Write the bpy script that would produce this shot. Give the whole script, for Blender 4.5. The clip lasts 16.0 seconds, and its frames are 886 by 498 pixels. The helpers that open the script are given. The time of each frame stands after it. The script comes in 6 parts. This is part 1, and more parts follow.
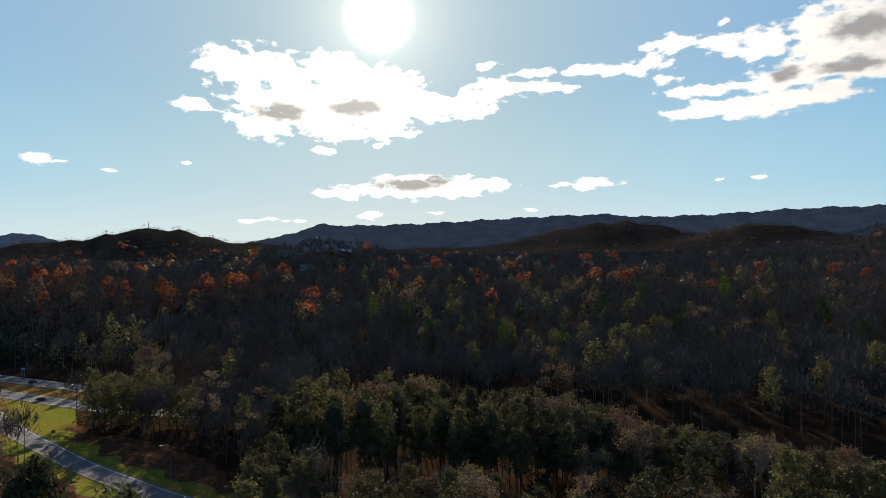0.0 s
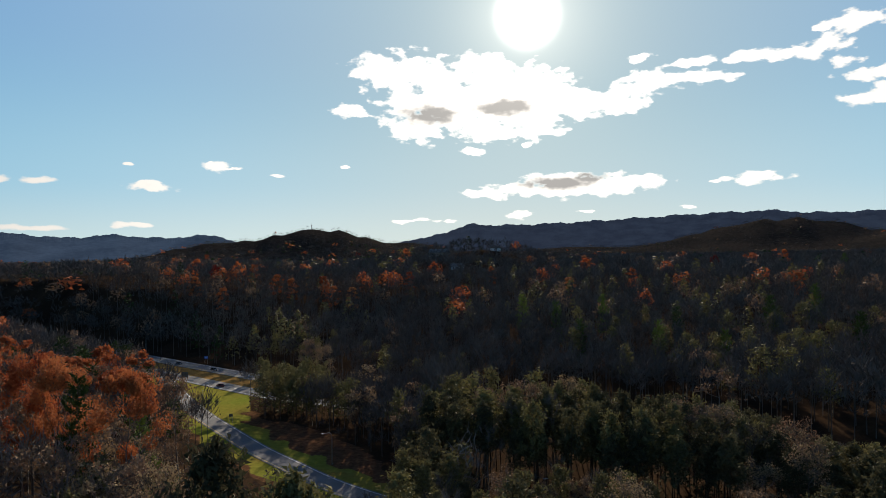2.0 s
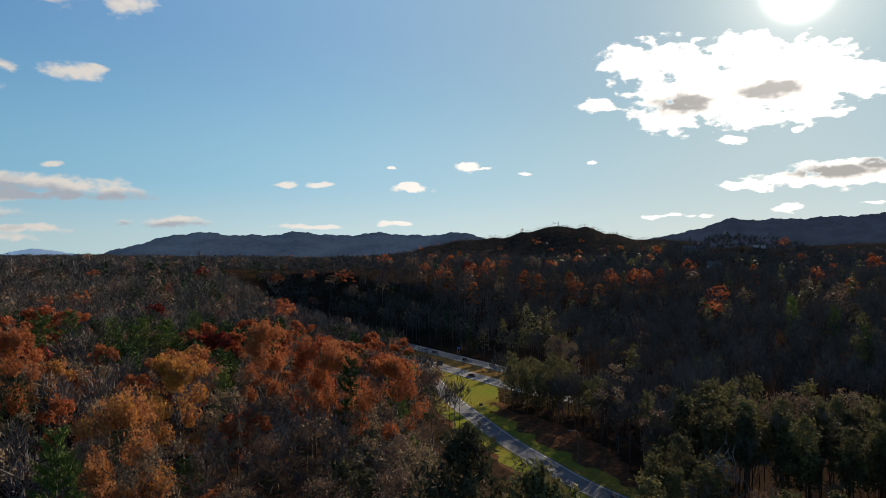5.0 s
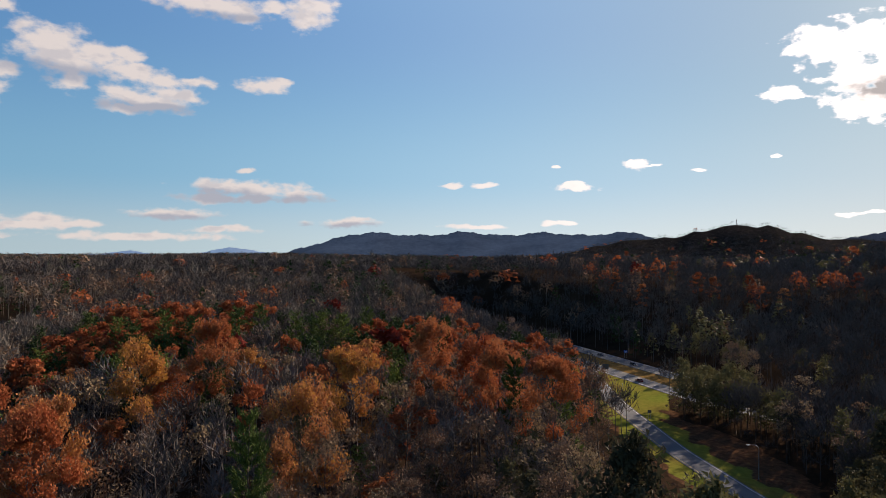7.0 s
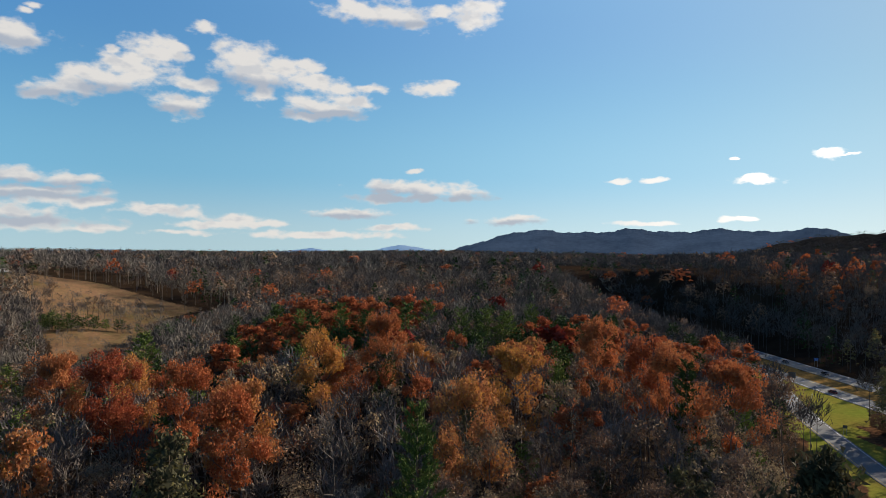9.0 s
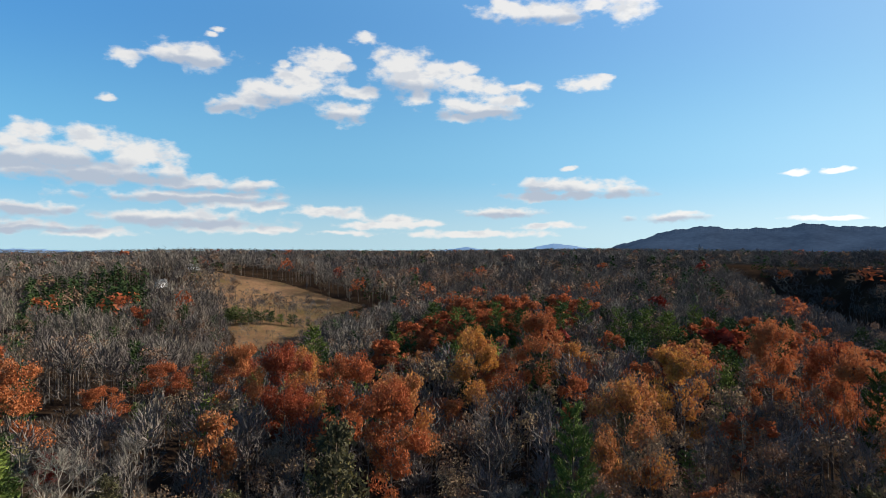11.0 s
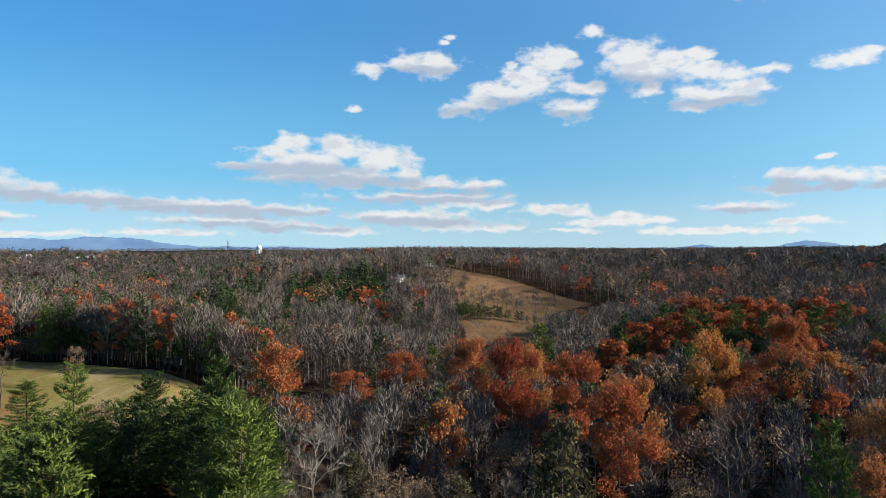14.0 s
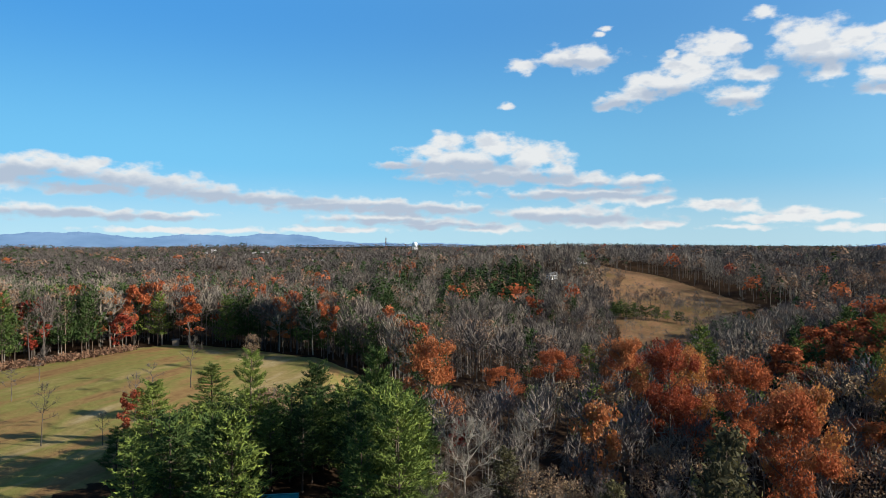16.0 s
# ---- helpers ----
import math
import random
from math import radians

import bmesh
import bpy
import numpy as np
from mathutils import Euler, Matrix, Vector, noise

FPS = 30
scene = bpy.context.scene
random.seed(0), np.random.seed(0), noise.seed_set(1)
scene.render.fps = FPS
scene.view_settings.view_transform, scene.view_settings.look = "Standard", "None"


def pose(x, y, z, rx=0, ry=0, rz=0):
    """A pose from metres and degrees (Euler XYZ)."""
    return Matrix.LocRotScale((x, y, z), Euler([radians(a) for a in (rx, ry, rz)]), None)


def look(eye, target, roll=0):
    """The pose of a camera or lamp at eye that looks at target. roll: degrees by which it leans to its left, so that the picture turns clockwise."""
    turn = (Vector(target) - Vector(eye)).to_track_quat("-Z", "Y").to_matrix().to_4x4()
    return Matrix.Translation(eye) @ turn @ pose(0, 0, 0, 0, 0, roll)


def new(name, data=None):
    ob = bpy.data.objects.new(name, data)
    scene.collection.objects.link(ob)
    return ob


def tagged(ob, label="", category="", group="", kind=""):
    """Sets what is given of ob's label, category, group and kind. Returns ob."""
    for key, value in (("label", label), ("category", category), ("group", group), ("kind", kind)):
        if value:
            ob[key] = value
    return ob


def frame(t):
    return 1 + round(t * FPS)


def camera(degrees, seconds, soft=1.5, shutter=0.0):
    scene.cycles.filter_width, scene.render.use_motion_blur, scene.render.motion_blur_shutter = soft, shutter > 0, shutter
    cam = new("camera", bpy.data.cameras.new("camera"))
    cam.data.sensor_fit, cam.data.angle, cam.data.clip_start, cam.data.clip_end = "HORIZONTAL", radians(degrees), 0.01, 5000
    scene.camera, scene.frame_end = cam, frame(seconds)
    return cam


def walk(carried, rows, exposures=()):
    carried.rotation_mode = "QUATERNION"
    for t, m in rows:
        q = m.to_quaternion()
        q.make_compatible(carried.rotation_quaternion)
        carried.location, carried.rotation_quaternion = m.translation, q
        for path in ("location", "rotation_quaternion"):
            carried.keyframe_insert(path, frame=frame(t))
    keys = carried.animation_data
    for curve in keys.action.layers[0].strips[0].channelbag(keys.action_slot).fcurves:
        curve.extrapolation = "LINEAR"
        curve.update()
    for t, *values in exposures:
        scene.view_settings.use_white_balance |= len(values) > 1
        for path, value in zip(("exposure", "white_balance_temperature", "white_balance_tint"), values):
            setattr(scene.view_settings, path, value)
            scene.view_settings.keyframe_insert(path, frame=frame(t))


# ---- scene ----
EYE = 60.0  # metres above the carriageway
cam = camera(65.65, 16.0, soft=0.75)
# seconds, yaw, pitch, roll: a hovering camera that turns to its left
ROWS = [
    (0.0, -0.00, 0.68, 0.41),
    (0.5, 3.12, 0.67, 0.43),
    (1.0, 6.19, 0.69, 0.46),
    (1.5, 9.29, 0.70, 0.42),
    (2.0, 12.39, 0.71, 0.38),
    (2.5, 15.61, 0.69, 0.42),
    (3.0, 19.04, 0.70, 0.37),
    (3.5, 22.49, 0.66, 0.30),
    (4.0, 25.94, 0.59, 0.23),
    (6.5, 42.89, 0.50, -0.16),
    (7.0, 46.34, 0.48, -0.24),
    (7.5, 49.74, 0.41, -0.27),
    (8.0, 53.16, 0.34, -0.24),
    (8.5, 56.57, 0.27, -0.37),
    (9.0, 59.98, 0.21, -0.35),
    (11.5, 75.87, 0.03, 0.03),
    (12.0, 78.96, -0.01, 0.05),
    (12.5, 82.07, -0.05, 0.03),
    (13.0, 85.17, -0.09, 0.00),
    (13.5, 88.32, -0.11, 0.03),
    (14.0, 91.50, -0.15, -0.03),
    (14.5, 94.67, -0.20, -0.04),
    (15.0, 97.85, -0.26, -0.09),
    (15.5, 101.05, -0.37, -0.25),
    (16.0, 104.14, -0.43, -0.21),
]
# seconds, stops, kelvin, tint
STOPS = [(0.0, 0.86, 7100, 11), (4.0, 0.72, 7100, 11), (6.3, 0.74, 7100, 13), (7.0, 0.80, 7200, 20), (7.6, 0.80, 7000, 15), (8.2, 0.82, 6900, 11),
         (9.0, 0.92, 6800, 10), (12.0, 1.11, 6450, 9), (16.0, 1.11, 6350, 8)]
walk(cam, [(t, pose(0, 0, EYE, 90 + p, r, y)) for t, y, p, r in ROWS], STOPS)

# ---- world, sun ----
SUN_AZ, SUN_EL = 5.23, 19.3  # degrees to the left of north, above the horizon


def heading(az, el=0.0):
    a, e = radians(az), radians(el)
    return Vector((-math.sin(a) * math.cos(e), math.cos(a) * math.cos(e), math.sin(e)))


world = bpy.data.worlds.new("sky")
scene.world = world
world.use_nodes = True
WT = world.node_tree
WT.nodes.clear()


def wn(kind, ins=()):
    n = WT.nodes.new(kind)
    if kind == "ShaderNodeTexNoise":
        n.noise_dimensions = "2D"
    for k, v in enumerate(ins):
        if v is None:
            continue
        if isinstance(v, bpy.types.NodeSocket):
            WT.links.new(v, n.inputs[k])
        else:
            n.inputs[k].default_value = v
    return n


def wm(op, a, b=0.0, c=0.0, clamp=False):
    n = wn("ShaderNodeMath", (a, b, c))
    n.operation, n.use_clamp = op, clamp
    return n.outputs[0]


def wv(op, a, b=(0, 0, 0)):
    n = wn("ShaderNodeVectorMath", (a, b))
    n.operation = op
    return n.outputs["Value"] if op in ("LENGTH", "DOT_PRODUCT") else n.outputs[0]


def wmix(f, a, b):
    n = wn("ShaderNodeMix")
    n.data_type = "RGBA"
    for sock, v in ((n.inputs[0], f), (n.inputs[6], a), (n.inputs[7], b)):
        if isinstance(v, bpy.types.NodeSocket):
            WT.links.new(v, sock)
        else:
            sock.default_value = v
    return n.outputs[2]


def wsmooth(v, lo, hi):
    n = wn("ShaderNodeMapRange")
    n.interpolation_type = "SMOOTHSTEP"
    WT.links.new(v, n.inputs[0])
    n.inputs[1].default_value, n.inputs[2].default_value = lo, hi
    return n.outputs[0]


sky = wn("ShaderNodeTexSky")
sky.sky_type, sky.sun_disc = "NISHITA", False
sky.sun_elevation, sky.sun_rotation = radians(SUN_EL), radians(-SUN_AZ)
sky.air_density, sky.dust_density, sky.ozone_density, sky.altitude = 1.0, 0.02, 3.0, 250
ray = wv("NORMALIZE", wn("ShaderNodeTexCoord").outputs["Generated"])
sep = wn("ShaderNodeSeparateXYZ", (ray,))
az = wm("MULTIPLY", wm("ARCTAN2", wm("MULTIPLY", sep.outputs[0], -1.0), sep.outputs[1]), 57.29578)
el = wm("MULTIPLY", wm("ARCSINE", sep.outputs[2]), 57.29578)
place = wn("ShaderNodeCombineXYZ", (az, el, 0.0)).outputs[0]
# ragged cloud edges: the place is shaken a little, and the distance to each cloud varies with finer noise
fine = wn("ShaderNodeTexNoise", (wv("MULTIPLY", place, (1.0, 1.6, 1.0)), None, 0.5, 3.0, 0.5))
shake = wv("MULTIPLY", wv("SUBTRACT", fine.outputs["Color"], (0.5, 0.5, 0.5)), (1.4, 0.6, 0.0))
shaken = wv("ADD", place, shake)
tear = wn("ShaderNodeTexNoise", (wv("MULTIPLY", place, (0.8, 1.6, 1.0)), None, 0.9, 6.0, 0.5)).outputs[0]
tear = wm("MULTIPLY", wm("SUBTRACT", tear, 0.5), 2.0)
billow = wn("ShaderNodeTexNoise", (wv("MULTIPLY", place, (0.7, 1.3, 1.0)), None, 0.8, 6.0, 0.52)).outputs[0]
billow = wm("MULTIPLY", wm("SUBTRACT", billow, 0.5), 1.9)


def blobs(cells, where):
    """Nearness to the nearest of some ellipses: (azimuth, elevation, half width, half height) in degrees."""
    best = None
    for a, e, w, h in cells:
        n = wn("ShaderNodeVectorMath", (where, (0.80 / w, 0.80 / h, 0), (-0.80 * a / w, -0.80 * e / h, 0)))
        n.operation = "MULTIPLY_ADD"
        d = wv("LENGTH", n.outputs[0])
        best = d if best is None else wm("SMOOTH_MIN", best, d, 0.25)
    return best


CLOUD_UNDER_SUN = [
    (17.2, 15.21, 2.05, 1.08), (14.7, 15.04, 2.87, 1.23), (12.4, 14.57, 1.96, 0.97), (9.0, 15.84, 1.7, 0.66), (8.2, 14.38, 2.36, 1.33), (5.3, 13.7, 2.83, 1.52),
    (13.3, 12.55, 3.25, 1.16), (14.4, 10.95, 2.04, 1.08), (10.1, 12.36, 4.23, 1.71), (6.3, 12.04, 4.25, 1.45), (2.0, 12.39, 3.29, 1.08), (8.2, 10.23, 2.12, 0.64),
    (4.4, 10.38, 1.7, 0.5), (-1.7, 12.1, 2.13, 0.58), (-3.0, 13.11, 1.75, 0.62), (-4.7, 13.83, 2.01, 0.61), (-7.4, 13.76, 2.32, 0.39), (-9.9, 13.63, 1.22, 0.3),
    (-7.7, 14.87, 1.25, 0.3), (-3.8, 15.53, 0.73, 0.26)]
CLOUD_LENS = [
    (20.0, 12.03, 1.11, 0.4), (10.0, 8.8, 0.75, 0.28), (1.6, 5.95, 3.51, 0.7), (5.9, 5.58, 2.59, 0.47), (8.5, 5.27, 1.79, 0.33), (-2.1, 5.87, 2.31, 0.6),
    (-4.2, 6.1, 1.0, 0.37), (2.1, 5.35, 3.52, 0.33), (-12.3, 5.9, 1.36, 0.31), (5.9, 3.47, 0.85, 0.24), (14.1, 3.08, 1.94, 0.14), (0.5, 3.78, 0.65, 0.09),
    (30.7, 7.35, 0.86, 0.3), (29.3, 7.21, 0.72, 0.09), (36.9, 7.21, 0.28, 0.12), (35.6, 5.66, 1.51, 0.24), (25.9, 6.68, 0.46, 0.13), (20.6, 7.55, 0.31, 0.14),
    (36.4, 2.66, 0.84, 0.16), (-7.5, 3.81, 0.45, 0.14), (5.5, 9.2, 0.33, 0.18)]
CLOUDS_WEST = [
    (-11.9, 5.82, 1.54, 0.27), (-12.9, 6.12, 0.81, 0.27), (-9.4, 5.75, 0.37, 0.14), (-24.8, 5.95, 0.54, 0.17), (-21.9, 5.89, 0.28, 0.09), (-11.8, 14.87, 1.36, 0.39),
    (-14.7, 14.72, 1.59, 0.43), (-16.9, 15.06, 1.13, 0.59), (-18.0, 13.7, 1.03, 0.3), (-18.9, 16.43, 1.44, 0.5), (-16.7, 16.18, 0.61, 0.21), (-22.2, 16.08, 1.3, 0.53),
    (-22.6, 17.59, 0.4, 0.24), (-25.5, 15.66, 1.54, 0.87), (-24.8, 15.08, 2.15, 0.36), (-27.8, 16.71, 1.11, 0.62), (-21.1, 12.67, 2.26, 0.38), (-23.1, 12.69, 1.2, 0.25),
    (-19.4, 10.98, 1.68, 0.39), (-21.5, 11.28, 1.47, 0.55), (-24.3, 11.2, 1.96, 0.75)]
CLOUDS_FAR_WEST = [
    (-26.6, 11.51, 2.27, 0.81), (-28.9, 11.54, 2.18, 0.6), (-30.1, 12.1, 0.85, 0.39), (-29.3, 15.71, 2.16, 1.72), (-31.7, 15.7, 2.4, 1.87), (-33.4, 14.67, 1.98, 2.22),
    (-27.0, 13.08, 2.25, 0.8), (-29.3, 13.78, 2.52, 1.09), (-32.0, 13.19, 2.04, 0.91), (-25.5, 12.65, 1.54, 0.65)]
CLOUDS_SOUTH = [
    (67.6, 19.29, 1.85, 0.67), (64.5, 19.07, 2.81, 0.84), (62.4, 18.23, 1.32, 0.51), (57.7, 18.81, 1.6, 1.02), (56.4, 19.64, 1.22, 0.54), (60.5, 19.23, 1.13, 0.34),
    (92.3, 14.4, 1.35, 0.67), (91.4, 16.56, 0.41, 0.22), (90.3, 11.22, 1.48, 0.51), (88.4, 11.85, 1.75, 0.76), (86.5, 12.7, 1.89, 0.96), (84.4, 13.66, 2.27, 1.22),
    (82.8, 14.89, 2.08, 0.98), (81.2, 15.39, 0.9, 0.33), (85.8, 14.83, 0.61, 0.32), (79.1, 16.92, 1.01, 0.45), (76.3, 14.97, 2.09, 1.18), (75.2, 13.9, 2.46, 1.12),
    (73.0, 14.48, 1.97, 0.73), (71.2, 14.75, 1.09, 0.52), (74.8, 12.5, 0.88, 0.78), (81.0, 11.28, 1.64, 0.76), (79.7, 12.7, 1.84, 0.51)]
CLOUDS_LOW_SOUTH = [
    (70.7, 13.38, 1.82, 0.66), (68.6, 13.04, 1.57, 0.49), (66.6, 13.24, 1.4, 0.31), (69.6, 11.66, 2.84, 0.8), (67.5, 12.09, 1.3, 0.67), (71.7, 10.86, 1.18, 0.4),
    (61.1, 13.31, 1.6, 0.49), (59.7, 13.68, 0.61, 0.31), (64.0, 5.3, 2.44, 0.56), (61.4, 5.18, 3.11, 0.56), (58.5, 4.83, 1.88, 0.42), (62.3, 4.43, 4.46, 0.33),
    (65.6, 4.3, 1.68, 0.33), (62.5, 6.67, 0.61, 0.23), (67.7, 3.06, 2.78, 0.37), (54.3, 2.54, 2.33, 0.33), (53.1, 2.82, 1.12, 0.23), (63.9, 2.02, 2.34, 0.28),
    (43.4, 2.38, 2.25, 0.18), (37.0, 2.59, 1.04, 0.17), (45.4, 5.7, 0.88, 0.18), (42.9, 5.78, 0.86, 0.18), (35.5, 5.6, 1.48, 0.26), (30.6, 7.3, 0.86, 0.32)]
CLOUDS_EAST = [
    (103.4, 8.45, 1.49, 0.67), (105.4, 7.4, 1.81, 0.58), (108.0, 6.38, 1.66, 0.33), (103.1, 6.69, 4.12, 1.1), (99.8, 8.02, 1.97, 0.95), (96.9, 7.19, 2.47, 1.06),
    (99.4, 5.77, 4.34, 0.79), (94.8, 6.28, 1.31, 0.72), (92.6, 5.26, 3.78, 0.5), (88.7, 5.1, 2.29, 0.37), (104.6, 5.77, 2.11, 0.5), (92.9, 14.98, 2.49, 0.85),
    (97.7, 14.39, 1.1, 0.5), (95.0, 14.84, 1.57, 0.51), (91.1, 14.56, 1.08, 0.47), (90.7, 16.98, 0.54, 0.21), (99.0, 11.41, 0.54, 0.26)]
CLOUD_BANKS = [
    (93.4, 4.15, 6.17, 0.45), (89.4, 3.66, 3.19, 0.4), (87.0, 3.59, 1.76, 0.46), (83.1, 3.14, 2.25, 0.41), (80.8, 2.86, 1.18, 0.3), (94.3, 2.5, 4.81, 0.56),
    (91.2, 1.98, 4.05, 0.51), (87.6, 1.63, 2.3, 0.29), (77.0, 2.44, 1.88, 0.41), (78.2, 1.97, 2.83, 0.3), (74.7, 2.15, 2.34, 0.29), (81.0, 1.36, 2.35, 0.18),
    (70.7, 1.34, 5.52, 0.29), (110.1, 3.28, 3.11, 0.5), (106.5, 3.06, 2.96, 0.47), (103.1, 2.98, 2.04, 0.43), (109.7, 2.08, 4.18, 0.45), (105.0, 1.66, 4.56, 0.38),
    (99.9, 1.29, 3.29, 0.28)]
CLOUD_BANKS_EAST = [
    (137.0, 4.78, 2.0, 1.07), (134.9, 5.54, 2.09, 0.75), (132.4, 5.36, 2.26, 0.72), (131.3, 5.75, 1.34, 0.46), (129.0, 4.85, 2.94, 0.85), (125.9, 4.37, 3.09, 0.81),
    (122.7, 3.98, 2.79, 0.61), (119.3, 3.66, 3.33, 0.56), (114.6, 3.2, 4.1, 0.53), (109.0, 2.88, 4.67, 0.46), (103.9, 2.82, 3.11, 0.35), (131.3, 4.08, 3.73, 0.41),
    (134.9, 2.32, 2.78, 0.45), (131.3, 2.16, 3.36, 0.36), (126.7, 2.0, 3.22, 0.28), (124.0, 2.27, 1.5, 0.28), (124.6, 0.98, 6.19, 0.22), (112.8, 1.17, 4.6, 0.24)]
DEEP = [
    (13.6, 11.73, 2.09, 0.68), (7.1, 12.27, 2.36, 0.59), (3.0, 6.01, 2.82, 0.42), (0.4, 6.44, 1.21, 0.37), (-26.4, 13.36, 1.01, 0.53), (-31.7, 15.88, 2.05, 0.75),
    (-30.7, 13.39, 2.1, 0.46)]
BASES = [
    (61.8, 4.38, 4.47, 0.28), (64.4, 4.78, 1.87, 0.28), (89.1, 11.13, 2.16, 0.28), (86.5, 11.81, 1.51, 0.32), (76.1, 13.06, 1.96, 0.43), (81.0, 10.77, 1.48, 0.25),
    (70.0, 11.02, 2.56, 0.27), (64.5, 18.22, 2.81, 0.25), (90.8, 4.65, 3.48, 0.24), (67.7, 2.78, 2.78, 0.19), (54.3, 2.31, 2.33, 0.19)]
BASES_EAST = [
    (107.2, 6.09, 2.19, 0.29), (100.7, 5.38, 4.47, 0.39), (103.1, 6.27, 3.53, 0.38), (96.9, 5.33, 2.56, 0.36), (93.0, 14.37, 2.22, 0.26), (109.7, 2.97, 3.13, 0.24),
    (104.6, 2.77, 3.06, 0.21), (109.7, 1.76, 3.83, 0.2), (104.6, 1.46, 3.83, 0.17), (93.4, 3.88, 5.29, 0.23), (94.3, 2.05, 4.81, 0.27)]
BASES_BANKS = [
    (134.9, 4.73, 3.13, 0.5), (131.3, 4.33, 3.35, 0.46), (127.9, 3.96, 3.55, 0.43), (123.8, 3.65, 3.34, 0.34), (118.6, 3.36, 3.53, 0.29), (112.8, 2.9, 4.14, 0.29),
    (107.2, 2.62, 3.75, 0.24), (134.2, 2.01, 3.18, 0.25), (127.9, 1.81, 3.95, 0.21)]

near_cloud = None
for cells in (CLOUD_UNDER_SUN, CLOUD_LENS, CLOUDS_WEST, CLOUDS_FAR_WEST, CLOUDS_SOUTH, CLOUDS_LOW_SOUTH, CLOUDS_EAST, CLOUD_BANKS, CLOUD_BANKS_EAST):
    d = blobs(cells, shaken)
    near_cloud = d if near_cloud is None else wm("MINIMUM", near_cloud, d)
sun_dot = wv("DOT_PRODUCT", ray, tuple(heading(SUN_AZ, SUN_EL)))
sun_off = wm("MULTIPLY", wm("ARCCOSINE", wm("MINIMUM", sun_dot, 1.0)), 57.29578)
near_sun = wm("POWER", 2.718, wm("MULTIPLY", sun_off, -0.07))
by_sun = wsmooth(sun_off, 55.0, 25.0)
off_sun = wm("SUBTRACT", 1.0, by_sun)
ragged = wm("ADD", near_cloud, wm("ADD", wm("MULTIPLY", tear, by_sun), wm("MULTIPLY", billow, off_sun)))
crisp, soft_edge = wsmooth(ragged, 1.14, 0.66), wsmooth(ragged, 1.18, 0.40)
cover = wm("ADD", wm("MULTIPLY", crisp, by_sun), wm("MULTIPLY", soft_edge, off_sun))
# lit tops, grey bases and dull hollows of the puffs
lump = wv("MULTIPLY", place, (0.55, 1.1, 1.0))
puff = wn("ShaderNodeTexNoise", (lump, None, 0.8, 3.0, 0.5)).outputs[0]
hollow = wm("MULTIPLY", wm("MULTIPLY", wsmooth(puff, 0.50, 0.68), wsmooth(ragged, 0.95, 0.3)), 0.45)
based = None
for cells in (BASES, BASES_EAST, BASES_BANKS):
    d = blobs(cells, shaken)
    based = d if based is None else wm("MINIMUM", based, d)
based = wsmooth(wm("ADD", based, wm("MULTIPLY", billow, 0.8)), 1.95, 0.6)
core = wm("MULTIPLY", wm("MAXIMUM", based, hollow), off_sun)
thick = wm("MULTIPLY", wsmooth(wm("ADD", blobs(DEEP, shaken), wm("MULTIPLY", tear, 0.5)), 1.2, 0.45), cover)
# clear, dry air: pale at the rim, deep blue above, whiter toward the sun
low_blue = wmix(wsmooth(el, 0.0, 6.5), (0.47, 0.735, 0.87, 1), (0.175, 0.555, 0.88, 1))
deep_blue = wmix(wsmooth(el, 4.5, 19.0), low_blue, (0.056, 0.31, 0.74, 1))
milk = wmix(wsmooth(el, 0.0, 14.0), (0.73, 0.73, 0.66, 1), (0.47, 0.59, 0.60, 1))
clear = wmix(wm("MULTIPLY", wm("POWER", 2.718, wm("MULTIPLY", sun_off, -0.025)), 0.93), deep_blue, milk)
SKY_GAIN, AIR = 0.09, 0.54
upper = wv("MULTIPLY", sky.outputs[0], (SKY_GAIN * 0.62, SKY_GAIN * 0.72, SKY_GAIN * 0.88))
bright = wm("ADD", wm("ADD", wm("MULTIPLY", near_sun, 1.5), wm("MULTIPLY", by_sun, 0.25)), 0.74)
white = wn("ShaderNodeCombineXYZ", (bright, wm("MULTIPLY", bright, 0.985), wm("MULTIPLY", bright, 0.97))).outputs[0]
cloud_light = wmix(core, white, (0.41, 0.46, 0.55, 1))
cloud_light = wmix(wm("MULTIPLY", thick, 0.85), cloud_light, (0.27, 0.27, 0.28, 1))
gain = wm("ADD", wm("MULTIPLY", wsmooth(sun_off, 80.0, 25.0), 0.36), wm("MULTIPLY", wsmooth(sun_off, 75.0, 120.0), 0.10))
clear = wv("MULTIPLY", clear, wn("ShaderNodeCombineXYZ", (*[wm("ADD", gain, 0.79)] * 3,)).outputs[0])
seen = wmix(wm("MULTIPLY", cover, 0.94), clear, cloud_light)
sky_all = wmix(wsmooth(el, 21.0, 40.0), wv("MULTIPLY", seen, (AIR, AIR, AIR)), upper)
# the sun's own disc and the glow of the air round it
disc = wm("POWER", wsmooth(sun_off, 4.0, 0.4), 3.6)
aureole = wm("MULTIPLY", wm("POWER", 2.718, wm("MULTIPLY", sun_off, -0.3)), 0.42)
glow = wm("ADD", wm("MULTIPLY", disc, 6.0), aureole)
sunny = wv("MULTIPLY", wn("ShaderNodeCombineXYZ", (glow, glow, glow)).outputs[0], (1.0, 0.97, 0.92))
back = wn("ShaderNodeBackground", (wv("ADD", sky_all, sunny), 1.0))
WT.links.new(back.outputs[0], wn("ShaderNodeOutputWorld").inputs[0])

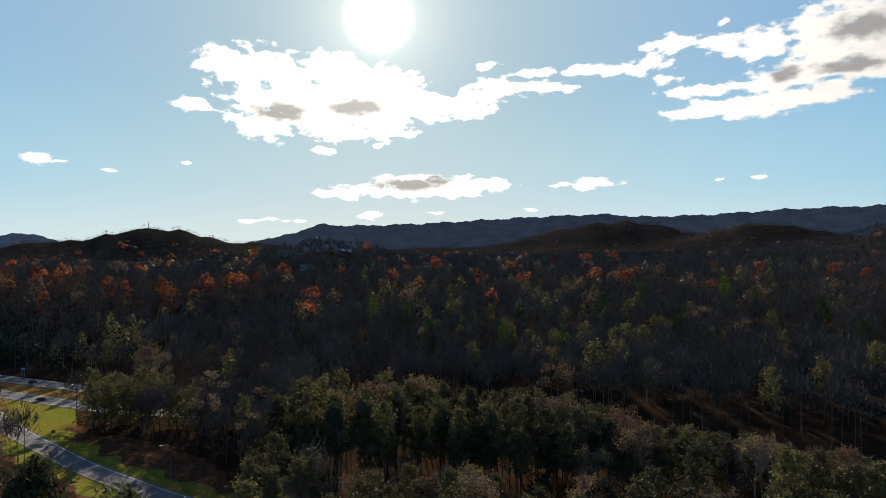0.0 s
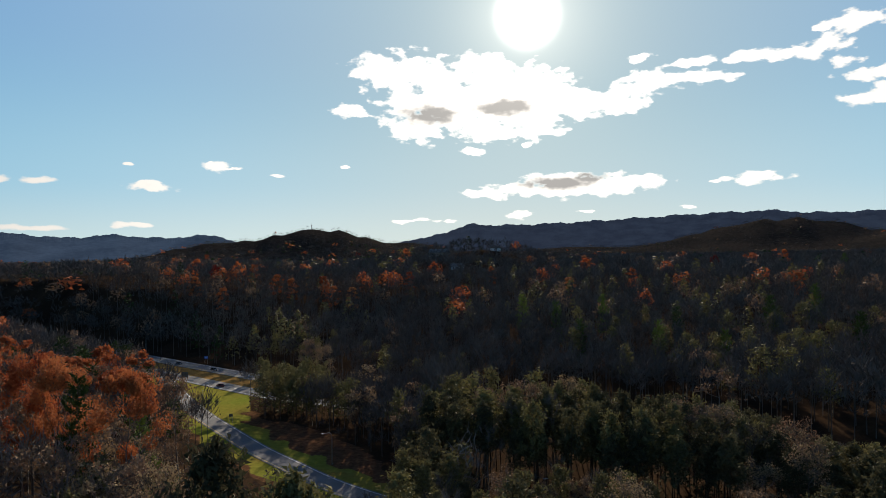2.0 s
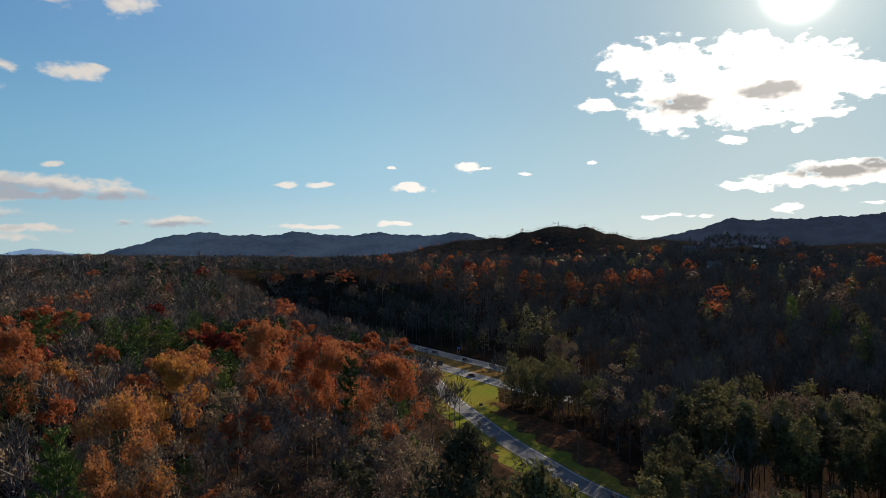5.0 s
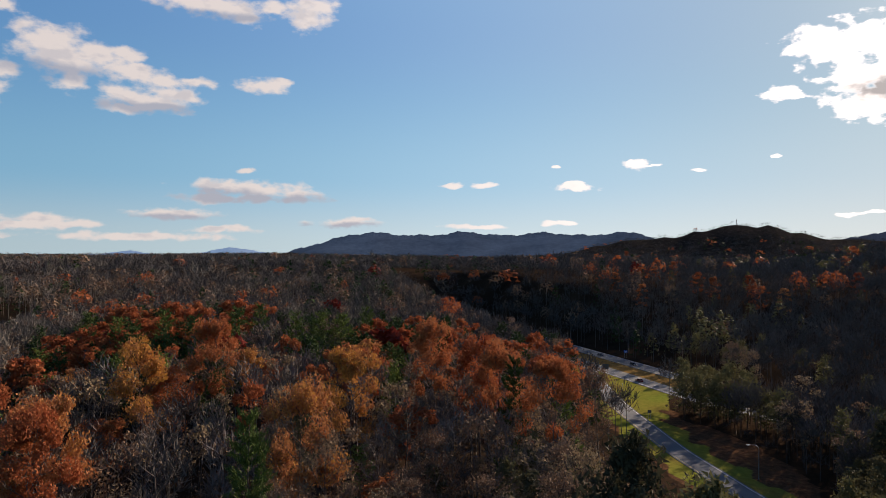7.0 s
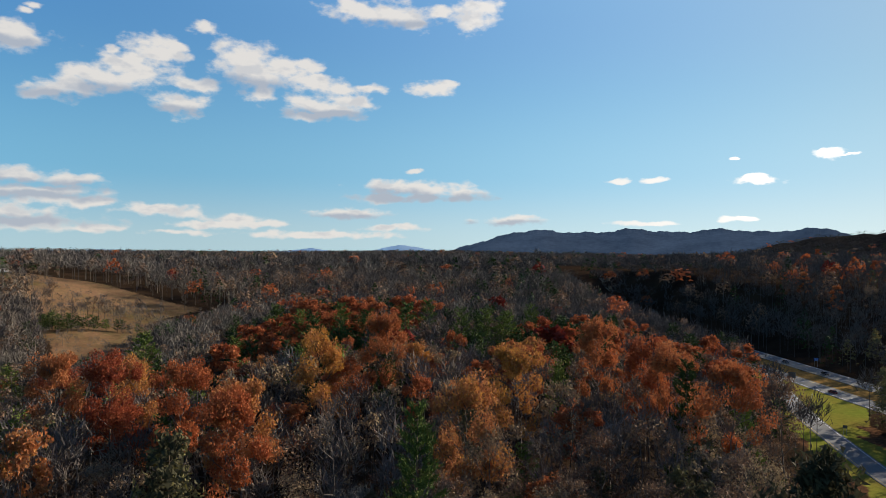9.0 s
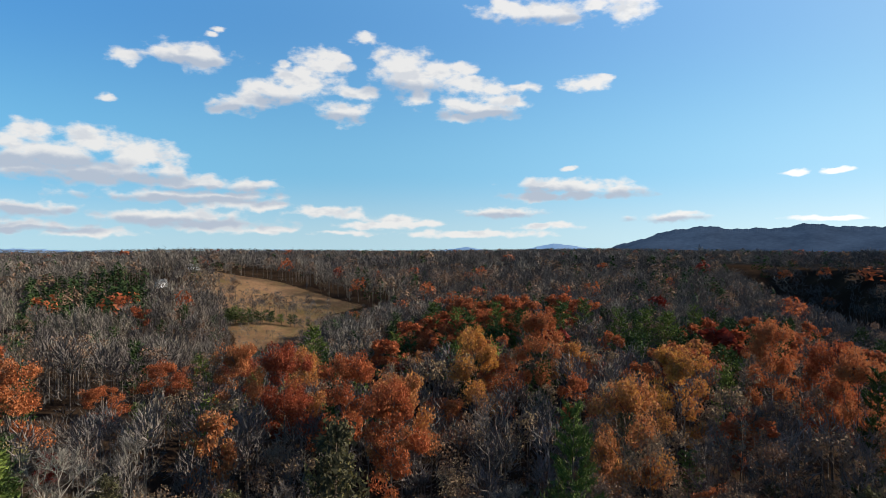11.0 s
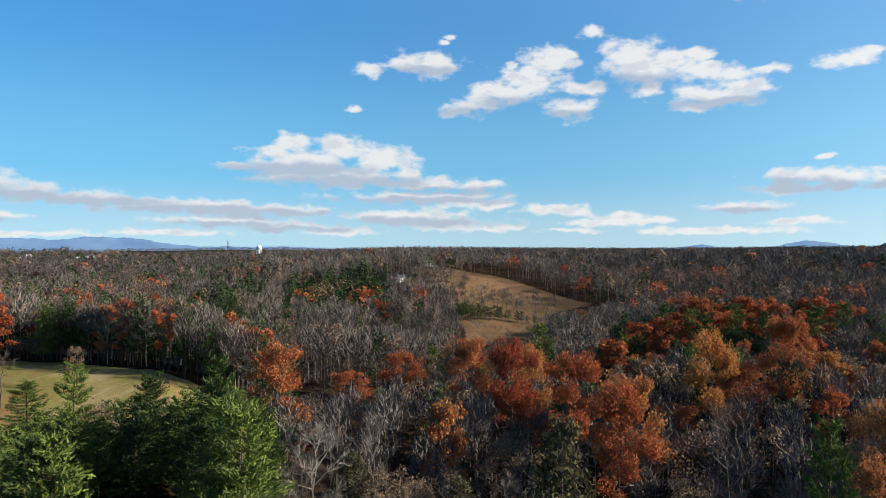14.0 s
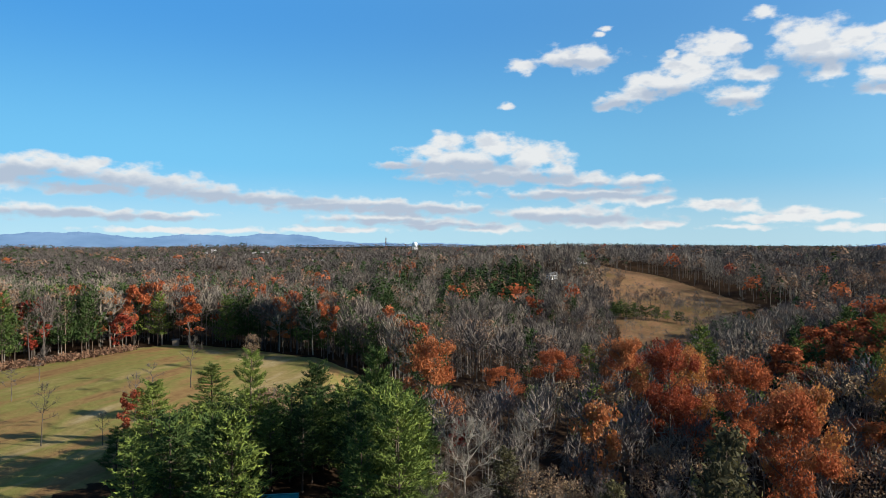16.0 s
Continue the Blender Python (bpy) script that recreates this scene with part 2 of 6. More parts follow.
sun = new("sun", bpy.data.lights.new("sun", "SUN"))
sun.data.energy, sun.data.angle, sun.data.color = 5.0, radians(0.53), (1.0, 0.92, 0.80)
sun.matrix_world = look(heading(SUN_AZ, SUN_EL) * 300, (0, 0, 0))

# ---- materials ----
def material(name, rough=0.9):
    m = bpy.data.materials.new(name)
    m.use_nodes = True
    t = m.node_tree
    b = t.nodes["Principled BSDF"]
    b.inputs["Roughness"].default_value = rough
    b.inputs["Specular IOR Level"].default_value = 0.25
    return m, t, b


def node(t, kind, ins=(), op=None):
    n = t.nodes.new(kind)
    if op:
        n.operation = op
    for k, v in enumerate(ins):
        if v is None:
            continue
        if isinstance(v, bpy.types.NodeSocket):
            t.links.new(v, n.inputs[k])
        else:
            n.inputs[k].default_value = v
    return n


def ramp(t, fac, stops):
    n = t.nodes.new("ShaderNodeValToRGB")
    t.links.new(fac, n.inputs[0])
    e = n.color_ramp.elements
    while len(e) < len(stops):
        e.new(0.5)
    for k, (p, c) in enumerate(stops):
        e[k].position, e[k].color = p, (*c, 1)
    return n.outputs[0]


def mixed(t, f, a, b, blend="MIX"):
    n = t.nodes.new("ShaderNodeMix")
    n.data_type, n.blend_type = "RGBA", blend
    for sock, v in ((n.inputs[0], f), (n.inputs[6], a), (n.inputs[7], b)):
        if isinstance(v, bpy.types.NodeSocket):
            t.links.new(v, sock)
        else:
            sock.default_value = v if isinstance(v, float) else (*v, 1)
    return n.outputs[2]


def spot(t, scale, detail=4.0, rough=0.55):
    """Noise over real-world places."""
    c = node(t, "ShaderNodeTexCoord").outputs["Object"]
    return node(t, "ShaderNodeTexNoise", (c, None, scale, detail, rough)).outputs[0]


def bump(t, b, height, strength=0.4, dist=0.05):
    n = t.nodes.new("ShaderNodeBump")
    n.inputs["Strength"].default_value, n.inputs["Distance"].default_value = strength, dist
    t.links.new(height, n.inputs["Height"])
    t.links.new(n.outputs[0], b.inputs["Normal"])


def plain(name, colour, rough=0.6, metal=0.0, vary=0.12):
    m, t, b = material(name, rough)
    n = spot(t, 1.3, 5.0)
    dark = tuple(c * (1 - 2 * vary) for c in colour)
    t.links.new(ramp(t, n, [(0.3, dark), (0.7, colour)]), b.inputs["Base Color"])
    b.inputs["Metallic"].default_value = metal
    return m


def leafy(name, stops, glow=0.24, rough=0.8):
    """Leaves: hue by each tree's own chance and each spray's tint; light passes through them."""
    m, t, b = material(name, rough)
    b.inputs["Specular IOR Level"].default_value = 0.04
    tint = node(t, "ShaderNodeAttribute")
    tint.attribute_name = "tint"
    own = node(t, "ShaderNodeObjectInfo").outputs["Random"]
    f = node(t, "ShaderNodeMath", (own, 0.72), "MULTIPLY").outputs[0]
    f = node(t, "ShaderNodeMath", (tint.outputs["Fac"], 0.34, f), "MULTIPLY_ADD").outputs[0]
    c = ramp(t, f, stops)
    t.links.new(c, b.inputs["Base Color"])
    tr = t.nodes.new("ShaderNodeBsdfTranslucent")
    t.links.new(c, tr.inputs[0])
    mx = node(t, "ShaderNodeMixShader", (glow, b.outputs[0], tr.outputs[0]))
    t.links.new(mx.outputs[0], t.nodes["Material Output"].inputs[0])
    return m


RUST = leafy("rust_leaves", [(0.08, (0.20, 0.045, 0.024)), (0.3, (0.29, 0.078, 0.032)), (0.55, (0.35, 0.115, 0.042)), (0.8, (0.34, 0.145, 0.062)), (0.98, (0.47, 0.22, 0.045))], 0.27)
TAN = leafy("tan_leaves", [(0.1, (0.13, 0.066, 0.040)), (0.5, (0.21, 0.135, 0.085)), (0.9, (0.28, 0.20, 0.11))], 0.15)
CRIMSON = leafy("crimson_leaves", [(0.1, (0.15, 0.022, 0.014)), (0.6, (0.20, 0.036, 0.020)), (0.9, (0.24, 0.055, 0.026))], 0.12)
NEEDLES = leafy("pine_needles", [(0.05, (0.017, 0.030, 0.012)), (0.5, (0.050, 0.078, 0.022)), (0.95, (0.15, 0.185, 0.038))], 0.07)
OLIVE = leafy("olive_needles", [(0.05, (0.038, 0.036, 0.022)), (0.5, (0.082, 0.074, 0.038)), (0.95, (0.155, 0.136, 0.052))], 0.18)


def bark(name, lo, hi):
    m, t, b = material(name, 0.9)
    b.inputs["Specular IOR Level"].default_value = 0.0
    own = node(t, "ShaderNodeObjectInfo").outputs["Random"]
    tint = node(t, "ShaderNodeAttribute")
    tint.attribute_name = "tint"
    f = node(t, "ShaderNodeMath", (own, 0.5), "MULTIPLY").outputs[0]
    f = node(t, "ShaderNodeMath", (tint.outputs["Fac"], 0.5, f), "MULTIPLY_ADD").outputs[0]
    t.links.new(ramp(t, f, [(0.1, lo), (0.9, hi)]), b.inputs["Base Color"])
    return m


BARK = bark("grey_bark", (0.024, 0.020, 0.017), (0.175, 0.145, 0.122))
# Same bark lightened and evened for distance: light and haze put in colour
FAR_LIGHTENED_BARK = bark("far_lightened_bark", (0.065, 0.055, 0.048), (0.19, 0.16, 0.138))
# Beige copy of the bark: sun and haze on far twigs, put into colour
FAR_SUNLIT_BARK = bark("far_sunlit_bark", (0.095, 0.080, 0.062), (0.215, 0.180, 0.140))
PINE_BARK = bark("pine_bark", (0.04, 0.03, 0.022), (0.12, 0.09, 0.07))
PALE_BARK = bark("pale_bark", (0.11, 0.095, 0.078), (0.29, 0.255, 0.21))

# ridges so far off that the air between is blue: that haze is put in as emission
DISTANCE, t, b = material("haze_glow_ridge", 1.0)
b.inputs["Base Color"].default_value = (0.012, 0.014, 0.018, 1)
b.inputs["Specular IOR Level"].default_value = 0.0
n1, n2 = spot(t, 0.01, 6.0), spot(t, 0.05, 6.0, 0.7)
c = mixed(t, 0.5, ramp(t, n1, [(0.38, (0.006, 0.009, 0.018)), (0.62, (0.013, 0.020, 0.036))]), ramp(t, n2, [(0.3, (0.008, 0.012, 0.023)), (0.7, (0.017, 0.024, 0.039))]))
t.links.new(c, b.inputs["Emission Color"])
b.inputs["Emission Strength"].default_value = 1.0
HILL_HAZE_GLOW, t, b = material("haze_glow_hills", 1.0)
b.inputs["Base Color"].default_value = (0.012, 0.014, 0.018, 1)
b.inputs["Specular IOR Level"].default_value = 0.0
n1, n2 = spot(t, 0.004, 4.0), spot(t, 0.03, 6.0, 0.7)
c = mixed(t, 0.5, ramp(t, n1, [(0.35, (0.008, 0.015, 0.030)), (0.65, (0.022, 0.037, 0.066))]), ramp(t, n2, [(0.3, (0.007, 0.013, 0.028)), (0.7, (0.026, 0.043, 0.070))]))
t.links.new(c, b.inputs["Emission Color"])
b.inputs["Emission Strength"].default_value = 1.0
# the mountains' blue is haze as well, made by emission
MOUNTAIN_HAZE_GLOW, t, b = material("haze_glow_mountains", 1.0)
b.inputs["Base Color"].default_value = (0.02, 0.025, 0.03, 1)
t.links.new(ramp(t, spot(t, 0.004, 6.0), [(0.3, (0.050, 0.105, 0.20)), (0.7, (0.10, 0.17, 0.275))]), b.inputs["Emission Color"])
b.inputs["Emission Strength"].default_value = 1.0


GROUND, t, b = material("ground_cover", 0.95)
b.inputs["Specular IOR Level"].default_value = 0.0
broad, mid, close = spot(t, 0.03, 5.0, 0.6), spot(t, 0.5, 6.0, 0.7), spot(t, 5.0, 3.0)
streak = node(t, "ShaderNodeMapping", (node(t, "ShaderNodeTexCoord").outputs["Object"], (0, 0, 0), (0, 0, 0.9), (0.012, 0.10, 1.0)))
streak = node(t, "ShaderNodeTexNoise", (streak.outputs[0], None, 1.0, 4.0, 0.6)).outputs[0]
slope = ramp(t, spot(t, 0.006, 5.0), [(0.3, (0.022, 0.022, 0.021)), (0.5, (0.034, 0.030, 0.027)), (0.72, (0.048, 0.039, 0.033))])
slope = mixed(t, 0.8, slope, ramp(t, spot(t, 0.09, 5.0, 0.7), [(0.35, (0.25, 0.25, 0.25)), (0.65, (1, 1, 1))]), "MULTIPLY")
litter = ramp(t, broad, [(0.3, (0.020, 0.014, 0.010)), (0.55, (0.042, 0.026, 0.016)), (0.75, (0.07, 0.042, 0.024))])
verge = ramp(t, broad, [(0.30, (0.20, 0.125, 0.04)), (0.45, (0.20, 0.18, 0.035)), (0.7, (0.16, 0.19, 0.03))])
bank = ramp(t, mid, [(0.35, (0.075, 0.04, 0.022)), (0.6, (0.13, 0.065, 0.035)), (0.75, (0.09, 0.10, 0.03))])
meadow = ramp(t, streak, [(0.30, (0.19, 0.105, 0.048)), (0.42, (0.26, 0.165, 0.068)), (0.53, (0.20, 0.185, 0.055)), (0.62, (0.29, 0.215, 0.088)), (0.75, (0.40, 0.32, 0.18))])
pasture = ramp(t, streak, [(0.3, (0.10, 0.082, 0.034)), (0.45, (0.17, 0.10, 0.05)), (0.55, (0.15, 0.115, 0.05)), (0.7, (0.27, 0.16, 0.088))])
pasture = mixed(t, 0.5, pasture, ramp(t, spot(t, 0.02, 6.0, 0.65), [(0.38, (0.085, 0.066, 0.030)), (0.5, (0.19, 0.105, 0.055)), (0.64, (0.30, 0.16, 0.095))]))
straw = ramp(t, mid, [(0.3, (0.16, 0.09, 0.028)), (0.7, (0.30, 0.18, 0.06))])
cover_c = litter
for attr, c in (("far", slope), ("bank", bank), ("verge", verge), ("meadow", meadow), ("pasture", pasture), ("median", straw)):
    m_ = node(t, "ShaderNodeAttribute")
    m_.attribute_name = attr
    k = node(t, "ShaderNodeMath", (mid, 0.9, m_.outputs["Fac"]), "MULTIPLY_ADD").outputs[0]
    k = node(t, "ShaderNodeMapRange", (k, 0.85, 1.05)).outputs[0]
    cover_c = mixed(t, k, cover_c, c)
cover_c = mixed(t, 0.55, cover_c, ramp(t, mid, [(0.3, (0.42, 0.40, 0.36)), (0.68, (1, 1, 1))]), "MULTIPLY")
t.links.new(cover_c, b.inputs["Base Color"])
bump(t, b, mid, 0.7, 0.35)

ASPHALT, t, b = material("worn_asphalt", 0.95)
b.inputs["Specular IOR Level"].default_value = 0.08
c = ramp(t, spot(t, 0.12, 6.0), [(0.3, (0.125, 0.122, 0.118)), (0.7, (0.175, 0.17, 0.165))])
t.links.new(mixed(t, 0.4, c, ramp(t, spot(t, 9.0, 4.0), [(0.3, (0.6, 0.6, 0.6)), (0.7, (1, 1, 1))]), "MULTIPLY"), b.inputs["Base Color"])
PAINT = plain("white_road_paint", (0.72, 0.72, 0.70), 0.7)
YELLOW = plain("yellow_road_paint", (0.60, 0.42, 0.06), 0.7)

# ---- ground ----
RANGES = np.array([0, 40, 120, 200, 300, 420, 600, 850, 1200, 1800, 2600, 3600, 4900], float)
PROFILES = {}


def profile(az, *heights):
    PROFILES[az] = (19, *heights)


profile(-75, 14, 8, 5, 10, 24, 36, 40, 46, 58, 82, 105, 110)
profile(-32, 12, 3, 1, 7, 23, 35, 40, 46, 58, 82, 105, 110)
profile(0, 12, 3, 1, 5, 20, 34, 39, 44, 54, 74, 95, 100)
profile(20, 14, 4, 0, 0, 8, 34, 39, 41, 42, 43, 44, 45)
profile(35, 16, 10, 2, 0, 8, 35, 40, 40, 41, 43, 44, 45)
profile(50, 18, 9, 14, 14, 13, 27, 36, 38, 40, 42, 43, 45)
profile(65, 18, 7, 15, 19, 15, 26, 34, 37, 40, 42, 43, 45)
profile(80, 18, 5, 11, 10, 13, 27, 35, 39, 41, 42, 43, 45)
profile(92, 20, 9, 11, 5, 20, 38, 40, 41, 40, 40, 40, 41)
profile(105, 24, 19, 17, 9, 18, 29, 34, 36, 34, 34, 35, 37)
profile(115, 26, 25, 26, 20, 13, 18, 24, 29, 29, 28, 28, 30)
profile(130, 26, 26, 28, 26, 16, 12, 16, 22, 25, 26, 26, 28)
profile(160, 26, 26, 28, 24, 16, 14, 18, 22, 25, 26, 26, 28)
profile(225, 22, 22, 22, 22, 22, 22, 24, 28, 34, 38, 40, 42)
profile(285, 14, 8, 5, 10, 24, 36, 40, 46, 58, 82, 105, 110)
PROFILE_AZ = np.array(sorted(PROFILES), float)
PROFILE_Z = np.array([PROFILES[a] for a in sorted(PROFILES)], float)
# far hills: azimuth, half width, elevation of the crest (degrees), distance, depth (metres)
HILLS = [(22.8, 7.4, 2.25, 2300, 420), (30.0, 5.5, 1.35, 2400, 500), (15.5, 4.5, 1.2, 2500, 500),
         (-14.0, 7.5, 2.25, 2900, 450), (-25.0, 6.0, 1.9, 2500, 400), (-38.0, 8.0, 2.4, 1900, 350)]
# small rises with houses on them: azimuth, distance, height, radius
KNOLLS = [(95.1, 520, 4, 45), (92.7, 640, 4, 40), (47.6, 690, 17, 60), (48.8, 730, 18, 60), (12.7, 900, 20, 80), (11.2, 700, 13, 55), (8.0, 900, 18, 60),
          (120.0, 1300, 7, 120), (118.3, 1420, 6, 120), (114.6, 1180, 6, 100), (122.8, 1400, 6, 120)]
HW_DIR, HW_OUT = Vector((0.886, -0.464)), Vector((0.464, 0.886))  # along the highway, and across it away from the camera
RAMP = [(-215, 312), (-186, 279), (-151, 242), (-124, 217), (-104, 199), (-86, 185), (-67, 171), (-45, 160), (-12, 150), (30, 142), (90, 140)]


def off_ramp(x, y):
    """Metres from the ramp's middle line."""
    best = np.full(np.shape(x), 1e9)
    for (ax, ay), (bx, by) in zip(RAMP, RAMP[1:]):
        dx, dy = bx - ax, by - ay
        k = np.clip(((x - ax) * dx + (y - ay) * dy) / (dx * dx + dy * dy), 0, 1)
        best = np.minimum(best, np.hypot(x - ax - k * dx, y - ay - k * dy))
    return best


def bend(s):
    """How far the highway has swung outward."""
    return np.maximum(0, s + 262) ** 2 / 320


def along(x, y):
    return x * HW_DIR[0] + y * HW_DIR[1]


def across(x, y):
    return x * HW_OUT[0] + y * HW_OUT[1] - bend(along(x, y))


def smooth(v, lo, hi):
    k = np.clip((v - lo) / (hi - lo), 0, 1)
    return k * k * (3 - 2 * k)


def waves(x, y):
    return (np.sin(x * 0.031 + 1.7 * np.sin(y * 0.017)) * np.cos(y * 0.027 + 1.3 * np.sin(x * 0.013)) * 1.6
            + np.sin(x * 0.0083 + 2.0) * np.cos(y * 0.0071 + x * 0.003) * 4.0)


def ground_z(x, y):
    """Height of the ground; works on arrays."""
    x, y = np.asarray(x, float), np.asarray(y, float)
    d = np.hypot(x, y)
    a = np.degrees(np.arctan2(-x, y))
    a = np.where(a < -75, a + 360, a)
    i = np.clip(np.searchsorted(PROFILE_AZ, a) - 1, 0, len(PROFILE_AZ) - 2)
    j = np.clip(np.searchsorted(RANGES, d) - 1, 0, len(RANGES) - 2)
    u = (a - PROFILE_AZ[i]) / (PROFILE_AZ[i + 1] - PROFILE_AZ[i])
    v = np.clip((d - RANGES[j]) / (RANGES[j + 1] - RANGES[j]), 0, 1)
    u, v = u * u * (3 - 2 * u), v * v * (3 - 2 * v)
    z = (PROFILE_Z[i, j] * (1 - v) + PROFILE_Z[i, j + 1] * v) * (1 - u) + (PROFILE_Z[i + 1, j] * (1 - v) + PROFILE_Z[i + 1, j + 1] * v) * u
    z = z + waves(x, y) * smooth(d, 250, 700) + waves(y * 0.31, x * 0.29) * 2.2 * smooth(d, 700, 1600)
    top = np.zeros_like(z)
    ac = np.where(a > 180, a - 360, a)
    for ha, hw, he, hd, hs in HILLS:
        rise = EYE + hd * math.tan(radians(he)) - 52
        fold = 1 + 0.05 * np.sin(ac * 2.3 + ha) + 0.03 * np.sin(ac * 5.1 + hd)
        top = top + (rise * fold * np.exp(-np.abs((ac - ha) / hw) ** 2.0) * np.exp(-((d - hd) / hs) ** 2)) ** 5
    z = z + top ** 0.2
    for ka, kd, kh, kr in KNOLLS:
        kx, ky = -math.sin(radians(ka)) * kd, math.cos(radians(ka)) * kd
        z = z + kh * np.exp(-((x - kx) ** 2 + (y - ky) ** 2) / kr ** 2)
    # cut and fill for the roads
    s = along(x, y)
    lane = 1 - smooth(np.abs(across(x, y) - 190), 26, 70)
    lane = lane * smooth(s, -900, -700) * (1 - smooth(s, -130, -70))
    flat = np.maximum(lane, 1 - smooth(off_ramp(x, y), 8, 38))
    return z * (1 - flat)


def in_meadow(x, y):
    """The mown field with the wood's edge round it."""
    a, d = np.degrees(np.arctan2(-x, y)), np.hypot(x, y)
    far = np.interp(a, [104, 110, 114, 118, 121, 125, 133, 138, 150], [178, 192, 205, 222, 238, 244, 214, 204, 190])
    return (a > 104) & (a < 150) & (d < far) & (d > np.interp(a, [104, 112, 120, 127, 140], [160, 150, 140, 112, 100]))


def pasture_share(x, y):
    """The dry pasture on the hillside, 1 inside and fading at its edge."""
    a, d = np.degrees(np.arctan2(-x, y)), np.hypot(x, y)
    far = np.interp(a, [80, 82.6, 87, 91, 93], [514, 545, 590, 632, 615])
    low = np.interp(a, [80, 82.8, 83.6, 84.8, 86, 89.5, 90.2, 91.8, 93], [500, 464, 395, 364, 350, 350, 400, 540, 600])
    return np.clip(np.minimum(np.minimum((far - d) / 24, (d - low) / 24), np.minimum(a - 79.6, 93.2 - a) * 0.6) + 0.5, 0, 1)


def in_pasture(x, y):
    return pasture_share(x, y) > 0.5


BANK = [(-205, 312), (-150, 284), (-137, 256), (-121, 236), (-102, 231), (-85, 218), (-66, 200), (-46, 168), (-30, 150), (-75, 160), (-130, 205), (-200, 285)]


def inside(poly, x, y):
    x, y = np.asarray(x, float), np.asarray(y, float)
    odd = np.zeros(x.shape, bool)
    for (ax, ay), (bx, by) in zip(poly, poly[1:] + poly[:1]):
        odd ^= ((ay > y) != (by > y)) & (x < (bx - ax) * (y - ay) / (by - ay + 1e-12) + ax)
    return odd


def in_bank(x, y):
    """The open bank between slip road and highway."""
    return inside(BANK, x, y)


def in_road(x, y, edge=0.0):
    o = across(x, y)
    s = along(x, y)
    return ((np.abs(o - 193) < 19 + edge * smooth(-s, 200, 260)) & (s < -186)) | (off_ramp(x, y) < 6 + edge)


def link(name, verts, faces, mats, index=None, parent=None, smooth_shade=False, tint=None):
    me = bpy.data.meshes.new(name)
    me.from_pydata(verts, [], faces)
    for m in mats if isinstance(mats, (list, tuple)) else [mats]:
        me.materials.append(m)
    if index is not None:
        me.polygons.foreach_set("material_index", np.asarray(index, np.int32))
    if smooth_shade:
        me.polygons.foreach_set("use_smooth", np.ones(len(me.polygons), bool))
    if tint is not None:
        me.attributes.new("tint", "FLOAT", "POINT").data.foreach_set("value", np.asarray(tint, np.float32))
    me.update()
    ob = new(name, me)
    ob.parent = parent
    return ob


def build_ground():
    rings = np.concatenate([[0.0, 15, 30], np.geomspace(45, 430, 125), np.geomspace(442, 4900, 100)])
    turns = np.radians(np.arange(0, 360, 0.75))
    x = -np.outer(rings, np.sin(turns))
    y = np.outer(rings, np.cos(turns))
    z = ground_z(x, y)
    n = len(turns)
    idx = np.arange(len(rings) * n).reshape(len(rings), n)
    a, b_ = idx[:-1], idx[1:]
    faces = np.stack([a, b_, np.roll(b_, -1, 1), np.roll(a, -1, 1)], -1).reshape(-1, 4)
    verts = np.stack([x.ravel(), y.ravel(), z.ravel()], 1)
    ob = link("ground", verts.tolist(), faces.tolist(), [GROUND], smooth_shade=True)
    x, y = x.ravel(), y.ravel()
    o, s = across(x, y), along(x, y)
    green = in_bank(x, y) & ((s < -228 + 7 * np.sin(o * 0.35) + 5 * np.sin(o * 0.9)) | (off_ramp(x, y) < 10 + 2 * np.sin(s * 0.3)))
    masks = {"far": np.hypot(x, y) > 1250, "bank": in_bank(x, y), "verge": green | ((off_ramp(x, y) < 9) & (s < -80)), "meadow": in_meadow(x, y), "pasture": pasture_share(x, y),
             "median": (np.abs(o - 193.5) < 7) & (s < -188) & (s > -700)}
    for name, m_ in masks.items():
        ob.data.attributes.new(name, "FLOAT", "POINT").data.foreach_set("value", m_.astype(np.float32))
    tagged(ob, "rolling wooded ground with leaf litter, mown grass and dry pasture", "ground", kind="structure")


build_ground()


def rolls(a, seed):
    """Small unevenness of a crest line, with the fuzz of the trees on it."""
    return (0.05 * np.sin(a * 1.9 + seed) + 0.035 * np.sin(a * 4.3 + 2 * seed) + 0.02 * np.sin(a * 9.7 + seed)
            + 0.018 * np.abs(np.sin(a * 61 + 3 * np.sin(a * 17))) + 0.012 * np.sin(a * 143 + 2 * np.sin(a * 37)))


def crest_west(a):
    """The long ridge under the sun: height in degrees over azimuth."""
    return -0.2 + 1.75 * smooth(-a, -20, -14.5) + 1.1 * smooth(-a, -14.8, -9.5) + 0.72 * smooth(-a, -8, 13) - 0.25 * smooth(-a, 13.5, 16) + 0.3 * smooth(-a, 19, 29) + 0.12 * np.exp(-((a - 10) / 1.0) ** 2)


def crest_south(a):
    e = 1.75 * smooth(a, 26, 30.5) * (1 - smooth(a, 51.5, 61.5)) + 0.25 * smooth(a, 50, 54) * (1 - smooth(a, 54.5, 61.5))
    return e + 0.25 * np.exp(-((a - 31.5) / 2) ** 2) + 0.25 * np.exp(-((a - 38) / 2) ** 2) + 0.3 * np.exp(-((a - 44.5) / 1.8) ** 2) + 0.1 * np.exp(-((a - 51.5) / 1.6) ** 2) - 0.15


